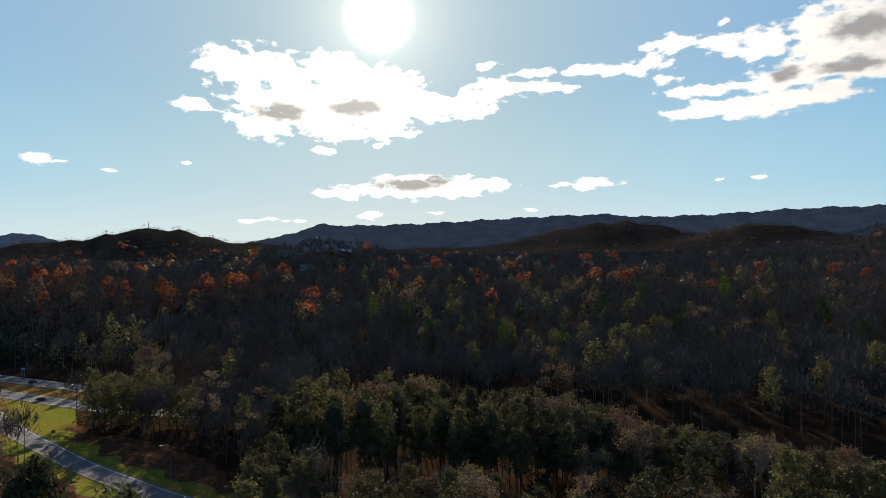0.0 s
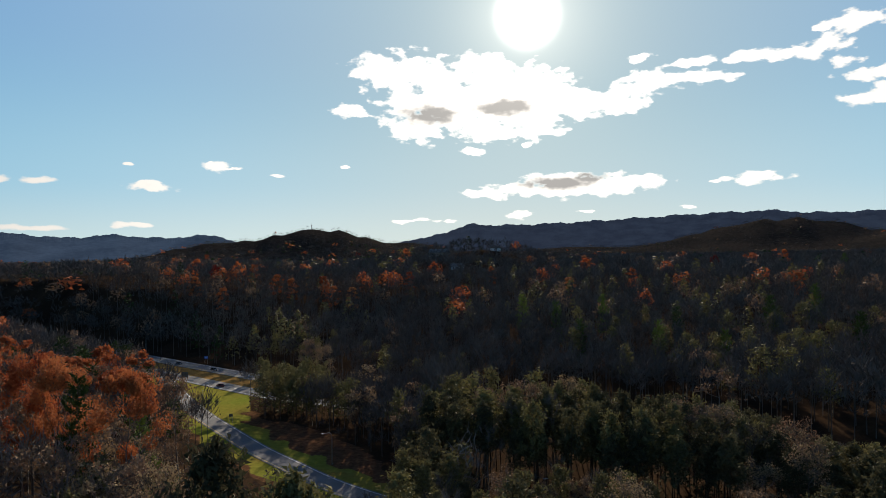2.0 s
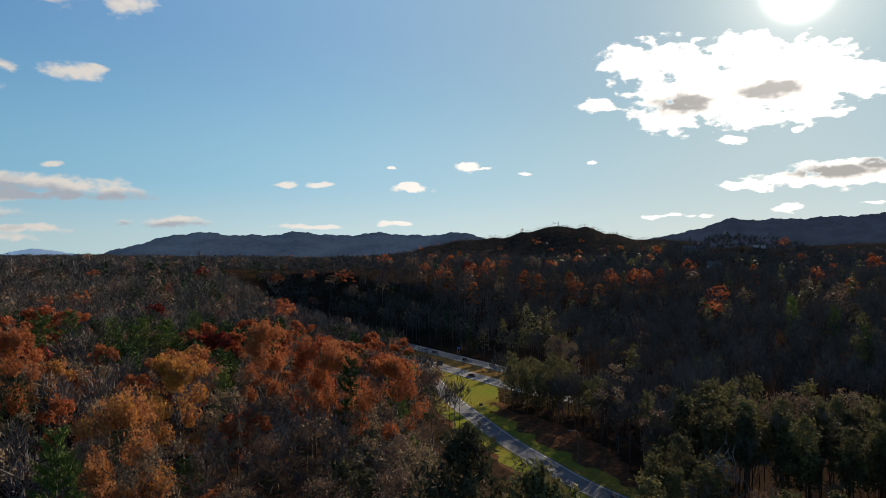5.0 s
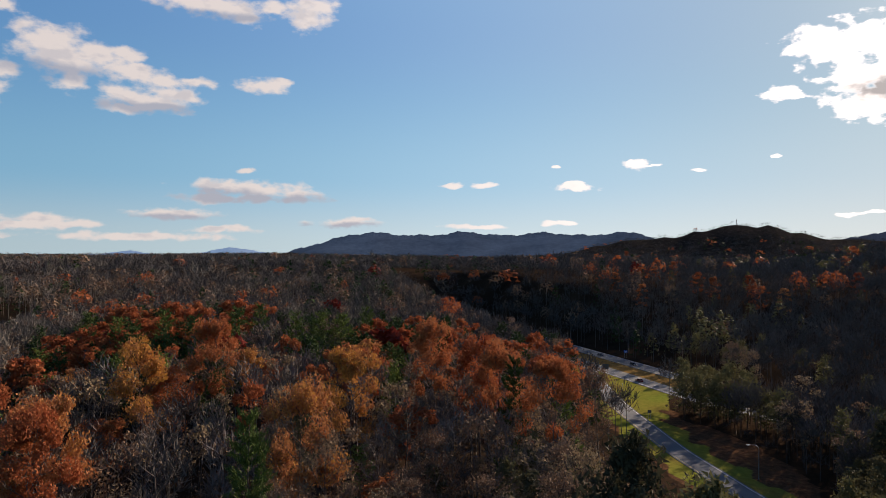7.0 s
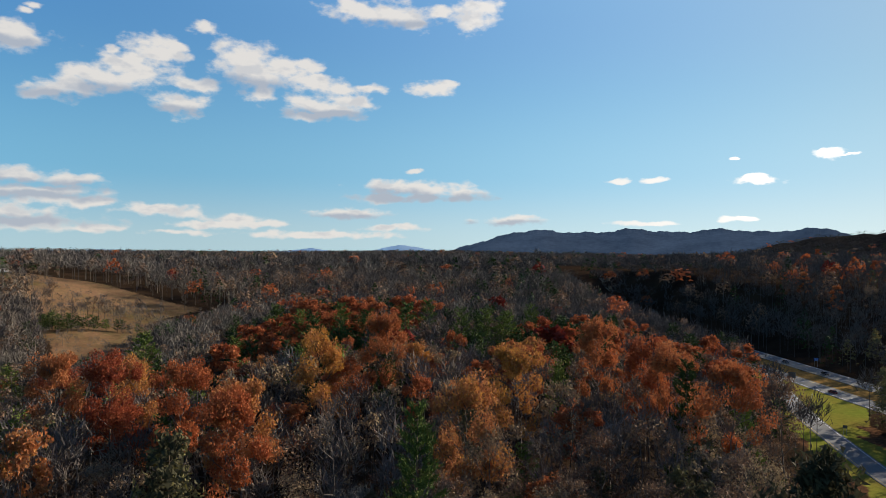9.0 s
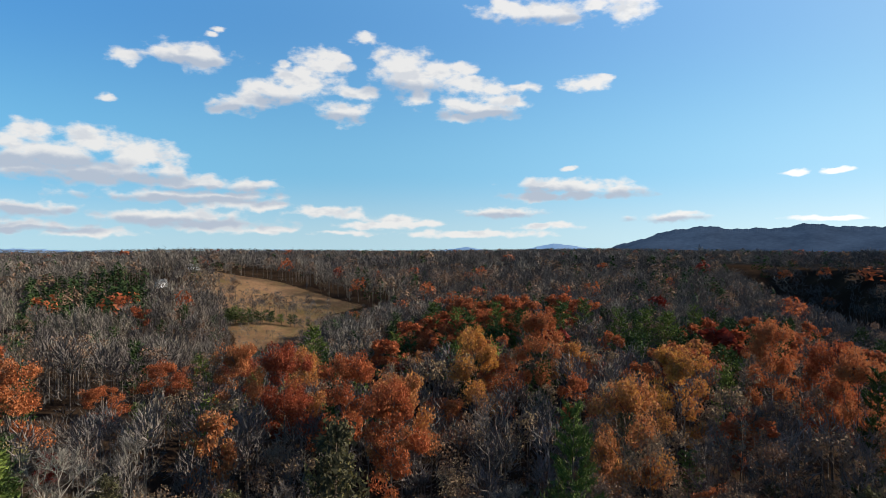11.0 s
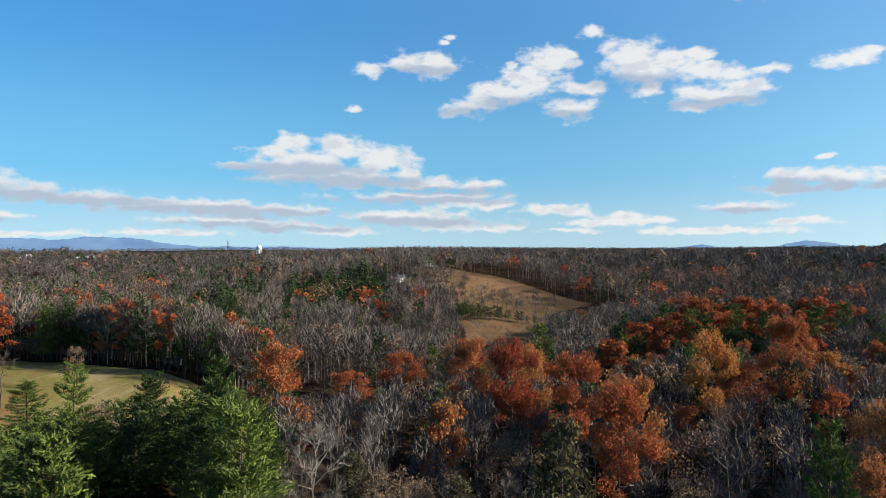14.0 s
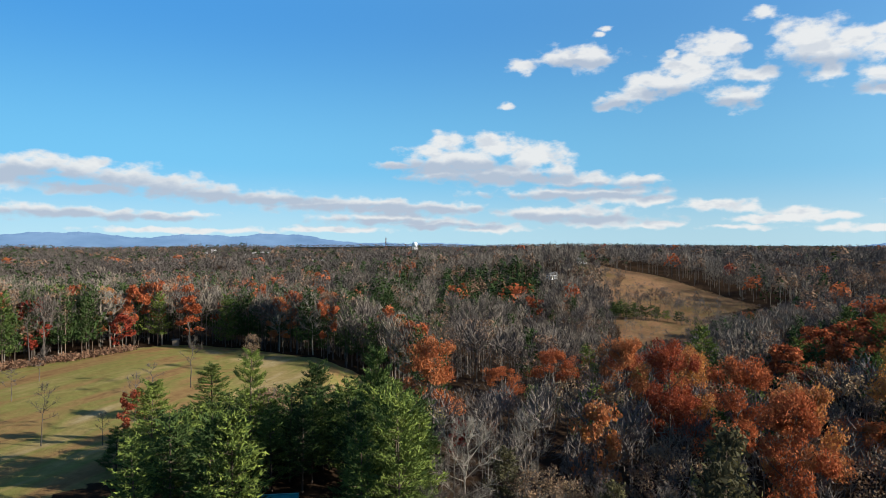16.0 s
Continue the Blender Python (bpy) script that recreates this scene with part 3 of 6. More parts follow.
def crest_east(a):
    e = 0.50 * smooth(a, 111, 116.5) + 0.2 * np.exp(-((a - 118) / 3.5) ** 2) - 0.2 * np.exp(-((a - 128.3) / 1.6) ** 2) + 0.2 * np.exp(-((a - 131.5) / 2.2) ** 2) + 0.1 * np.exp(-((a - 124) / 1.5) ** 2) + 0.16 * np.exp(-((a - 134.5) / 1.5) ** 2) - 0.12 * np.exp(-((a - 121) / 1.2) ** 2)
    return e + 0.12 * np.exp(-((a - 104) / 1.5) ** 2) + 0.15 * smooth(a, 100, 111) - 0.1


def crest_low(a):
    return 0.58 * np.exp(-((a - 63.3) / 2.4) ** 2) + 0.28 * np.exp(-((a - 71) / 1.6) ** 2) - 0.1 + 0.12 * np.exp(-((a - 86) / 1.2) ** 2)


def ridge(name, crest, a0, a1, dist, deep, mat, seed, label, fuzz=1.0):
    """A backdrop ridge: a crest with a slope that falls toward the eye."""
    a = np.arange(a0, a1, 0.05)
    verts, faces = [], []
    rows = 7
    for r in range(rows):
        u = r / (rows - 1)
        d = dist - deep * (1 - u)
        slide = a + 1.6 * (1 - u) * np.sin(a * 0.9 + seed)
        e = (crest(slide) + (rolls(a, seed) * fuzz if r == rows - 1 else 0.05)) * (u ** 0.8) - 1.0 * (1 - u)
        z = EYE + d * np.tan(np.radians(e))
        verts += np.stack([-np.sin(np.radians(a)) * d, np.cos(np.radians(a)) * d, z], 1).tolist()
    n = len(a)
    for r in range(rows - 1):
        faces += [(r * n + k, (r + 1) * n + k, (r + 1) * n + k + 1, r * n + k + 1) for k in range(n - 1)]
    return tagged(link(name, verts, faces, mat), label, "hills", kind="structure")


ridge("backdrop_ridge_west", crest_west, -75, 24, 4700, 900, DISTANCE, 1.3, "long dark wooded ridge on the horizon, haze put in as a dim glow")
ridge("backdrop_ridge_south", crest_south, 25, 68, 4750, 800, HILL_HAZE_GLOW, 4.1, "chain of dark wooded hills on the horizon, blue haze put in as glow")
ridge("backdrop_mountains_east", crest_east, 96, 160, 4900, 500, MOUNTAIN_HAZE_GLOW, 2.2, "mountains far on the horizon, pale blue haze put in as glow", 0.6)
ridge("backdrop_mountains_south", crest_low, 55, 92, 4880, 500, MOUNTAIN_HAZE_GLOW, 5.7, "low mountains far on the horizon, blue haze put in as glow", 0.5)


def strip(name, line, lo, hi, z, mat, parent=None, thick=0.12):
    """A slab that follows a line on the ground, from lo to hi metres to its right."""
    pts = [Vector(p) for p in line]
    verts, faces = [], []
    for k, p in enumerate(pts):
        d = (pts[min(k + 1, len(pts) - 1)] - pts[max(k - 1, 0)]).normalized()
        r = Vector((-d.y, d.x))
        for o in (lo, hi):
            q = p + r * o
            verts += [(q.x, q.y, z), (q.x, q.y, z - thick)]
    for k in range(len(pts) - 1):
        a = 4 * k
        faces += [(a, a + 4, a + 6, a + 2), (a, a + 1, a + 5, a + 4), (a + 2, a + 6, a + 7, a + 3)]
    faces += [(0, 2, 3, 1), (4 * len(pts) - 4, 4 * len(pts) - 3, 4 * len(pts) - 1, 4 * len(pts) - 2)]
    return link(name, verts, faces, mat, parent=parent)


def curve_line(points, step=3.0):
    """A smooth line through some points."""
    out = []
    p = [Vector(q) for q in points]
    p = [p[0] * 2 - p[1], *p, p[-1] * 2 - p[-2]]
    for k in range(1, len(p) - 2):
        n = max(2, int((p[k + 1] - p[k]).length / step))
        for i in range(n):
            u = i / n
            out.append(0.5 * ((2 * p[k]) + (p[k + 1] - p[k - 1]) * u + (2 * p[k - 1] - 5 * p[k] + 4 * p[k + 1] - p[k + 2]) * u * u
                              + (-p[k - 1] + 3 * p[k] - 3 * p[k + 1] + p[k + 2]) * u ** 3))
    return out + [p[-2]]


def highway_line(out, s0, s1, step=20.0):
    n = max(2, int(abs(s1 - s0) / step) + 1)
    steps = [s0 + (s1 - s0) * k / (n - 1) for k in range(n)]
    return [HW_OUT * (out + float(bend(s))) + HW_DIR * s for s in steps]


ROAD_Z = 0.10
ramp_line = curve_line(RAMP)


def build_roads():
    for out, half, nm in ((181.7, 5.6, "near"), (205.5, 6.0, "far")):
        road = strip("road", highway_line(out, -700, -188), -half, half, ROAD_Z, ASPHALT)
        tagged(road, "grey worn asphalt highway carriageway with painted lanes", "road", "highway carriageways", "structure")
        for side, mat in ((-half + 1.4, PAINT), (half - 1.4, YELLOW)) if nm == "near" else ((-half + 1.4, YELLOW), (half - 1.4, PAINT)):
            strip("edge_line", highway_line(out + side, -700, -188), -0.09, 0.09, ROAD_Z + 0.006, mat, road, 0.005)
        for k in range(30):
            s = -560 + 12.2 * k
            strip("lane_dash", highway_line(out, s, s + 3.1), -0.08, 0.08, ROAD_Z + 0.006, PAINT, road, 0.005)
    road = strip("ramp_road", ramp_line, -4.0, 4.0, ROAD_Z - 0.01, ASPHALT)
    tagged(road, "pale grey asphalt slip road curving beside grass", "road", kind="structure")
    strip("edge_line", ramp_line, -3.35, -3.2, ROAD_Z - 0.004, YELLOW, road, 0.005)
    strip("edge_line", ramp_line, 3.2, 3.35, ROAD_Z - 0.004, PAINT, road, 0.005)


build_roads()

# ---- trees ----
RNG = np.random.default_rng(7)


class Soup:
    """Triangles gathered for one mesh, each with a tint."""

    def __init__(self):
        self.v, self.f, self.t, self.n = [], [], [], 0

    def add(self, verts, faces, tint):
        verts = np.asarray(verts, float).reshape(-1, 3)
        self.v.append(verts)
        self.f.append(np.asarray(faces, int).reshape(-1, 3) + self.n)
        self.t.append(np.broadcast_to(np.asarray(tint, float), (len(verts),)).copy())
        self.n += len(verts)

    def arrays(self):
        return np.concatenate(self.v), np.concatenate(self.f), np.concatenate(self.t)


def rod(soup, a, b, r0, r1, tint=0.5, sides=3):
    """A tapered, open limb from a to b."""
    a, b = np.asarray(a, float), np.asarray(b, float)
    d = b - a
    d = d / (np.linalg.norm(d) + 1e-9)
    u = np.cross(d, (0.3, 0.9, 0.2) if abs(d[2]) > 0.8 else (0, 0, 1.0))
    u /= np.linalg.norm(u)
    w = np.cross(d, u)
    k = np.arange(sides) * 2 * math.pi / sides
    ring = np.cos(k)[:, None] * u + np.sin(k)[:, None] * w
    i = np.arange(sides)
    j = (i + 1) % sides
    faces = np.concatenate([np.stack([i, j, j + sides], 1), np.stack([i, j + sides, i + sides], 1)])
    soup.add(np.concatenate([a + ring * r0, b + ring * r1]), faces, tint)


def sprays(soup, centres, size, rng, tint, lift=0.0, flat=0.0, slim=0.5):
    """One leaf spray, a lone triangle of about the given size, at each centre."""
    n = len(centres)
    d = rng.normal(size=(n, 3))
    d[:, 2] = d[:, 2] * (1 - flat) + lift
    d /= np.linalg.norm(d, axis=1)[:, None] + 1e-9
    e = rng.normal(size=(n, 3))
    e[:, 2] *= 1 - flat
    e = np.cross(d, e)
    e /= np.linalg.norm(e, axis=1)[:, None] + 1e-9
    if flat:
        g = np.cross(d, (0, 0, 1.0))
        g /= np.linalg.norm(g, axis=1)[:, None] + 1e-9
        e = e * (1 - flat) + g * flat
    s = size * rng.uniform(0.65, 1.35, (n, 1))
    v = np.stack([centres + d * s * 0.75, centres - d * s * 0.45 + e * s * slim, centres - d * s * 0.45 - e * s * slim], 1)
    soup.add(v.reshape(-1, 3), np.arange(3 * n).reshape(-1, 3), np.repeat(tint, 3))


def twigs(soup, a, d, length, width, rng, tint):
    """Thin bare twigs: one sliver each from a along d."""
    n = len(a)
    e = np.cross(d, rng.normal(size=(n, 3)))
    e /= np.linalg.norm(e, axis=1)[:, None] + 1e-9
    v = np.stack([a + e * width, a - e * width, a + d * length[:, None]], 1)
    soup.add(v.reshape(-1, 3), np.arange(3 * n).reshape(-1, 3), np.repeat(tint, 3))


def unit(v):
    return v / (np.linalg.norm(v, axis=-1, keepdims=True) + 1e-9)


def hardwood(rng, height=20.0, spread=5.5, clear=0.35, limbs=16, leaves=2200, size=0.55, twig=600, clumps=46, density=1.0, sides=4, fork=5):
    """A broad-leaved tree: wood and leaves as two soups."""
    wood, crown = Soup(), Soup()
    steps = 5
    path = [np.zeros(3)]
    for k in range(1, steps + 1):
        path.append(np.array([*(rng.normal(size=2) * 0.25 * k / steps * height / 15), height * 0.86 * k / steps]))
    r = height * 0.0125
    for k in range(steps):
        rod(wood, path[k], path[k + 1], r * (1 - 0.17 * k), r * (1 - 0.17 * (k + 1)), rng.uniform(0.3, 0.7), sides)
    path = np.array(path)
    ends, roots = [], []
    for k in range(limbs):
        h = clear + (0.97 - clear) * (k + rng.uniform(0, 1)) / limbs
        base = np.array([np.interp(h * height, path[:, 2], path[:, q]) for q in (0, 1)] + [min(h * height, height * 0.86)])
        turn = k * 2.4 + rng.uniform(-0.5, 0.5)
        rel = (h - clear) / (1 - clear)
        reach = spread * (0.55 + 0.45 * math.sin(math.pi * min(1, 0.25 + rel * 0.85))) * (1.0 - 0.55 * rel ** 2) * rng.uniform(0.75, 1.1)
        rise = reach * rng.uniform(0.45, 0.95) * (0.7 + rel)
        tip = base + np.array([math.cos(turn) * reach, math.sin(turn) * reach, rise])
        tip[2] = min(tip[2], height * rng.uniform(0.94, 1.02))
        mid = base * 0.5 + tip * 0.5 + np.array([0, 0, -0.06 * reach]) + rng.normal(size=3) * 0.2
        q = r * (0.42 - 0.2 * rel)
        rod(wood, base, mid, q, q * 0.6, rng.uniform(0.3, 0.8))
        rod(wood, mid, tip, q * 0.6, q * 0.2, rng.uniform(0.3, 0.8))
        ends += [tip, mid * 0.35 + tip * 0.65]
        roots += [(mid, tip)]
        for _ in range(fork):
            o = mid * 0.4 + tip * 0.6 if rng.random() < 0.5 else mid
            d2 = unit(unit(tip - mid) + rng.normal(size=3) * 0.55 + np.array([0, 0, 0.25]))
            e2 = o + d2 * reach * rng.uniform(0.3, 0.55)
            e2[2] = min(e2[2], height * 1.03)
            if sides > 3 and leaves > 5000:
                rod(wood, o, e2, q * 0.4, q * 0.12, rng.uniform(0.3, 0.9))
            else:
                twigs(wood, o[None], unit(e2 - o)[None], np.array([np.linalg.norm(e2 - o)]), 0.05, rng, np.array([0.6]))
            ends.append(e2)
            roots.append((o, e2))
    if twig:
        pick = rng.integers(0, len(roots), twig)
        a = np.array([roots[i][0] for i in pick])
        b = np.array([roots[i][1] for i in pick])
        k = rng.uniform(0.15, 1.0, (twig, 1))
        start = a * (1 - k) + b * k
        d = unit(unit(b - a) * 0.8 + rng.normal(size=(twig, 3)) * 0.6 + np.array([0, 0, 0.35]))
        twigs(wood, start, d, rng.uniform(0.7, 1.9, twig) * height / 18, (0.018 if twig > 400 else 0.035 * (1 + 60 / twig)), rng, rng.uniform(0.4, 1.0, twig))
    if leaves:
        ends = np.array(ends)
        cc = ends[rng.integers(0, len(ends), clumps)] + rng.normal(size=(clumps, 3)) * spread * 0.1
        cr = spread * rng.uniform(0.2, 0.40, clumps)
        pick = rng.integers(0, clumps, leaves)
        off = unit(rng.normal(size=(leaves, 3))) * rng.uniform(0.25, 1.0, (leaves, 1)) ** 0.6
        off[:, 2] = np.where(off[:, 2] < 0, off[:, 2] * 0.6, off[:, 2])
        c = cc[pick] + off * cr[pick][:, None]
        sprays(crown, c, size, rng, np.clip(rng.normal(0.5, 0.22, leaves) + (rng.random(clumps)[pick] - 0.5) * 0.5, 0, 1))
    return wood, crown


def white_pine(rng, height=22.0, spread=4.6, clear=0.3, whorls=17, per=5, tufts=7, blades=8, size=0.55, sides=4, slim=0.3):
    """A pine with plates of needles on whorled boughs."""
    wood, crown = Soup(), Soup()
    r = height * 0.011
    rod(wood, (0, 0, 0), (0.1, 0, height * 0.55), r, r * 0.6, 0.4, sides)
    rod(wood, (0.1, 0, height * 0.55), (0.0, 0.1, height * 0.99), r * 0.6, r * 0.08, 0.5, sides)
    for k in range(whorls):
        h = clear + (0.985 - clear) * (k + rng.uniform(-0.2, 0.2)) / whorls
        rel = (h - clear) / (1 - clear)
        reach0 = spread * (1 - rel) ** 0.72 * (0.62 + 0.38 * min(1, rel * 4 + 0.3)) + 0.35
        n = per if rel < 0.85 else 3
        for i in range(n):
            if rng.random() < 0.1:
                continue
            turn = 2 * math.pi * (i + rng.uniform(-0.3, 0.3)) / n + k * 1.1
            reach = reach0 * rng.uniform(0.65, 1.2)
            base = np.array([0, 0, h * height])
            way = np.array([math.cos(turn), math.sin(turn), rng.uniform(0.05, 0.3) + 0.45 * rel ** 2])
            tip = base + way * reach
            rod(wood, base, tip, r * 0.28 * (1 - rel * 0.6), r * 0.05, rng.uniform(0.2, 0.6))
            m = max(2, int(tufts * (0.5 + 0.5 * reach / spread)))
            u = rng.uniform(0.35, 1.0, m)
            side = np.array([-math.sin(turn), math.cos(turn), 0])
            swing = rng.uniform(-1, 1, m) * (1.1 - 0.5 * u)
            c = base + way * reach * u[:, None] + side * (swing * reach * 0.32)[:, None]
            aim = unit(way * 0.8 + side * swing[:, None] * 0.7 + np.array([0, 0, 0.35]))
            plume = np.repeat(aim, blades, 0)
            cc = np.repeat(c, blades, 0) + plume * rng.uniform(-0.8, 0.9, (m * blades, 1)) * size * 1.7
            cc += rng.normal(size=cc.shape) * np.array([0.5, 0.5, 0.32]) * size * 0.75
            tt = np.clip(np.repeat(rng.uniform(0.1, 0.9, m), blades) + rng.normal(size=m * blades) * 0.12 + 0.1, 0, 1)
            d = unit(plume + rng.normal(size=cc.shape) * 0.55)
            e = unit(np.cross(d, rng.normal(size=cc.shape))) * slim
            q = size * rng.uniform(0.7, 1.3, (m * blades, 1))
            tri = np.stack([cc + d * q * 0.8, cc - d * q * 0.45 + e * q, cc - d * q * 0.45 - e * q], 1)
            crown.add(tri.reshape(-1, 3), np.arange(3 * len(cc)).reshape(-1, 3), np.repeat(tt, 3))
    return wood, crown


def thicket_pine(rng, height=19.0, spread=3.4, clear=0.55, boughs=34, tufts=8, blades=7, size=0.5, sides=3, slim=0.33):
    """A slim pine of the close wood: bare pole below and a rounded, tufted head."""
    wood, crown = Soup(), Soup()
    r = height * 0.009
    lean = rng.normal(size=2) * 0.4
    top = np.array([lean[0], lean[1], height * 0.97])
    rod(wood, (0, 0, 0), top, r, r * 0.25, 0.4, sides)
    for k in range(boughs):
        rel = (k + rng.uniform(0, 1)) / boughs
        base = top * (clear + (1 - clear) * rel * 0.97)
        turn = k * 2.4 + rng.uniform(-0.4, 0.4)
        reach = spread * (1 - rel) ** 0.55 * (0.5 + 0.5 * min(1, rel * 3 + 0.25)) * rng.uniform(0.6, 1.15) + 0.3
        tip = base + np.array([math.cos(turn) * reach, math.sin(turn) * reach, reach * rng.uniform(0.0, 0.55)])
        if boughs > 20:
            rod(wood, base, tip, r * 0.25, r * 0.06, 0.4)
        m = tufts
        u = rng.uniform(0.4, 1.05, m)[:, None]
        c = base * (1 - u) + tip * u + rng.normal(size=(m, 3)) * reach * 0.14
        cc = np.repeat(c, blades, 0) + rng.normal(size=(m * blades, 3)) * 0.3 * size / 0.45
        sprays(crown, cc, size, rng, np.clip(np.repeat(rng.uniform(0.1, 0.9, m), blades) + rng.normal(size=m * blades) * 0.1 + 0.1 * rel, 0, 1), 0.3, 0.2, slim)
    for k in range(14 if boughs > 20 else 0):  # dead snags on the pole
        h = rng.uniform(0.05, clear + 0.05)
        turn = rng.uniform(0, 6.28)
        rod(wood, top * h, top * h + np.array([math.cos(turn), math.sin(turn), rng.uniform(-0.2, 0.3)]) * rng.uniform(0.6, 1.8), 0.03, 0.008, 0.6)
    return wood, crown


def shell(soup, p, way, size, rng, tint, slim, loose):
    """Sprays that lie on a crown's outside, turned outward along way, more or less loosely."""
    n = len(p)
    out = unit(way + rng.normal(size=(n, 3)) * loose)
    d = unit(np.cross(out, rng.normal(size=(n, 3))))
    e = np.cross(out, d)
    q = size * rng.uniform(0.65, 1.35, (n, 1))
    tri = np.stack([p + d * q * 0.75, p - d * q * 0.45 + e * q * slim, p - d * q * 0.45 - e * q * slim], 1)
    soup.add(tri.reshape(-1, 3), np.arange(3 * n).reshape(-1, 3), np.repeat(tint, 3))


def far_tree(rng, kind, height, spread, clear, n, size):
    """A tree of the far woods: a slim pole and a rounded head of sprays or of fine twigs."""
    wood, crown = Soup(), Soup()
    if n > 45:
        rod(wood, (0, 0, 0), (0.2, 0, height * 0.75), height * 0.008, height * 0.003, 0.6)
    c = unit(rng.normal(size=(n, 3)))
    c[:, 2] = np.where(c[:, 2] < -0.25, -c[:, 2], c[:, 2])
    deep = height * (1 - clear) * 0.5
    turn = np.arctan2(c[:, 1], c[:, 0])
    lobes = 1 + 0.16 * np.sin(turn * 3 + rng.uniform(0, 6)) + 0.12 * np.sin(c[:, 2] * 6 + turn * 2)
    if kind in ("bare", "pale"):
        p = c * np.array([spread, spread, deep]) * (lobes * rng.uniform(0.35, 1.0, n) ** 0.5)[:, None]
        p[:, 2] += height * (clear + (1 - clear) * 0.5)
        d = unit(c * np.array([0.7, 0.7, 0.3]) + np.array([0, 0, 0.9]) + rng.normal(size=(n, 3)) * 0.45)
        long = size * rng.uniform(0.7, 1.4, n)
        twigs(wood, p - d * long[:, None] * 0.5, d, long, size * 0.055 * rng.uniform(0.7, 1.3, (n, 1)), rng, np.clip(rng.normal(0.5, 0.16, n), 0, 1))
        return wood, crown
    if kind in ("pine", "slim"):
        u = rng.uniform(0, 1, n) ** 0.8
        q = spread * (1 - u) ** 0.6 * rng.uniform(0.6, 1.05, n) + 0.2
        p = np.stack([np.cos(turn) * q, np.sin(turn) * q, height * (clear + (1 - clear) * u)], 1)
        shell(crown, p, np.stack([np.cos(turn), np.sin(turn), 0.5 + u], 1), size * 0.8, rng, np.clip(rng.normal(0.45, 0.2, n), 0, 1), 0.45, 0.7)
        return wood, crown
    p = c * np.array([spread, spread, deep]) * (lobes * rng.uniform(0.75, 1.0, n))[:, None]
    p[:, 2] += height * (clear + (1 - clear) * 0.5)
    shell(crown, p, c, size, rng, np.clip(rng.normal(0.5, 0.2, n), 0, 1), 0.5 if kind != "tan" else 0.3, 0.6)
    return wood, crown


def mesh_of(name, soup, mat):
    v, f, tint = soup.arrays()
    me = bpy.data.meshes.new(name)
    me.vertices.add(len(v))
    me.vertices.foreach_set("co", v.astype(np.float32).ravel())
    me.loops.add(len(f) * 3)
    me.loops.foreach_set("vertex_index", f.astype(np.int32).ravel())
    me.polygons.add(len(f))
    me.polygons.foreach_set("loop_start", np.arange(0, 3 * len(f), 3, dtype=np.int32))
    me.attributes.new("tint", "FLOAT", "POINT").data.foreach_set("value", tint.astype(np.float32))
    me.materials.append(mat)
    me.update(calc_edges=True)
    return me


# near and middling models of each kind: (wood mesh, crown mesh or None, height, half spread)
MODELS = {}


def model(kind, grade, wood, crown, height, spread, wood_mat, leaf_mat):
    w = mesh_of("trunk", wood, wood_mat) if wood.v else None
    c = mesh_of("crown", crown, leaf_mat) if crown.v else None
    MODELS.setdefault((kind, grade), []).append((w, c, height, spread, (wood, crown)))


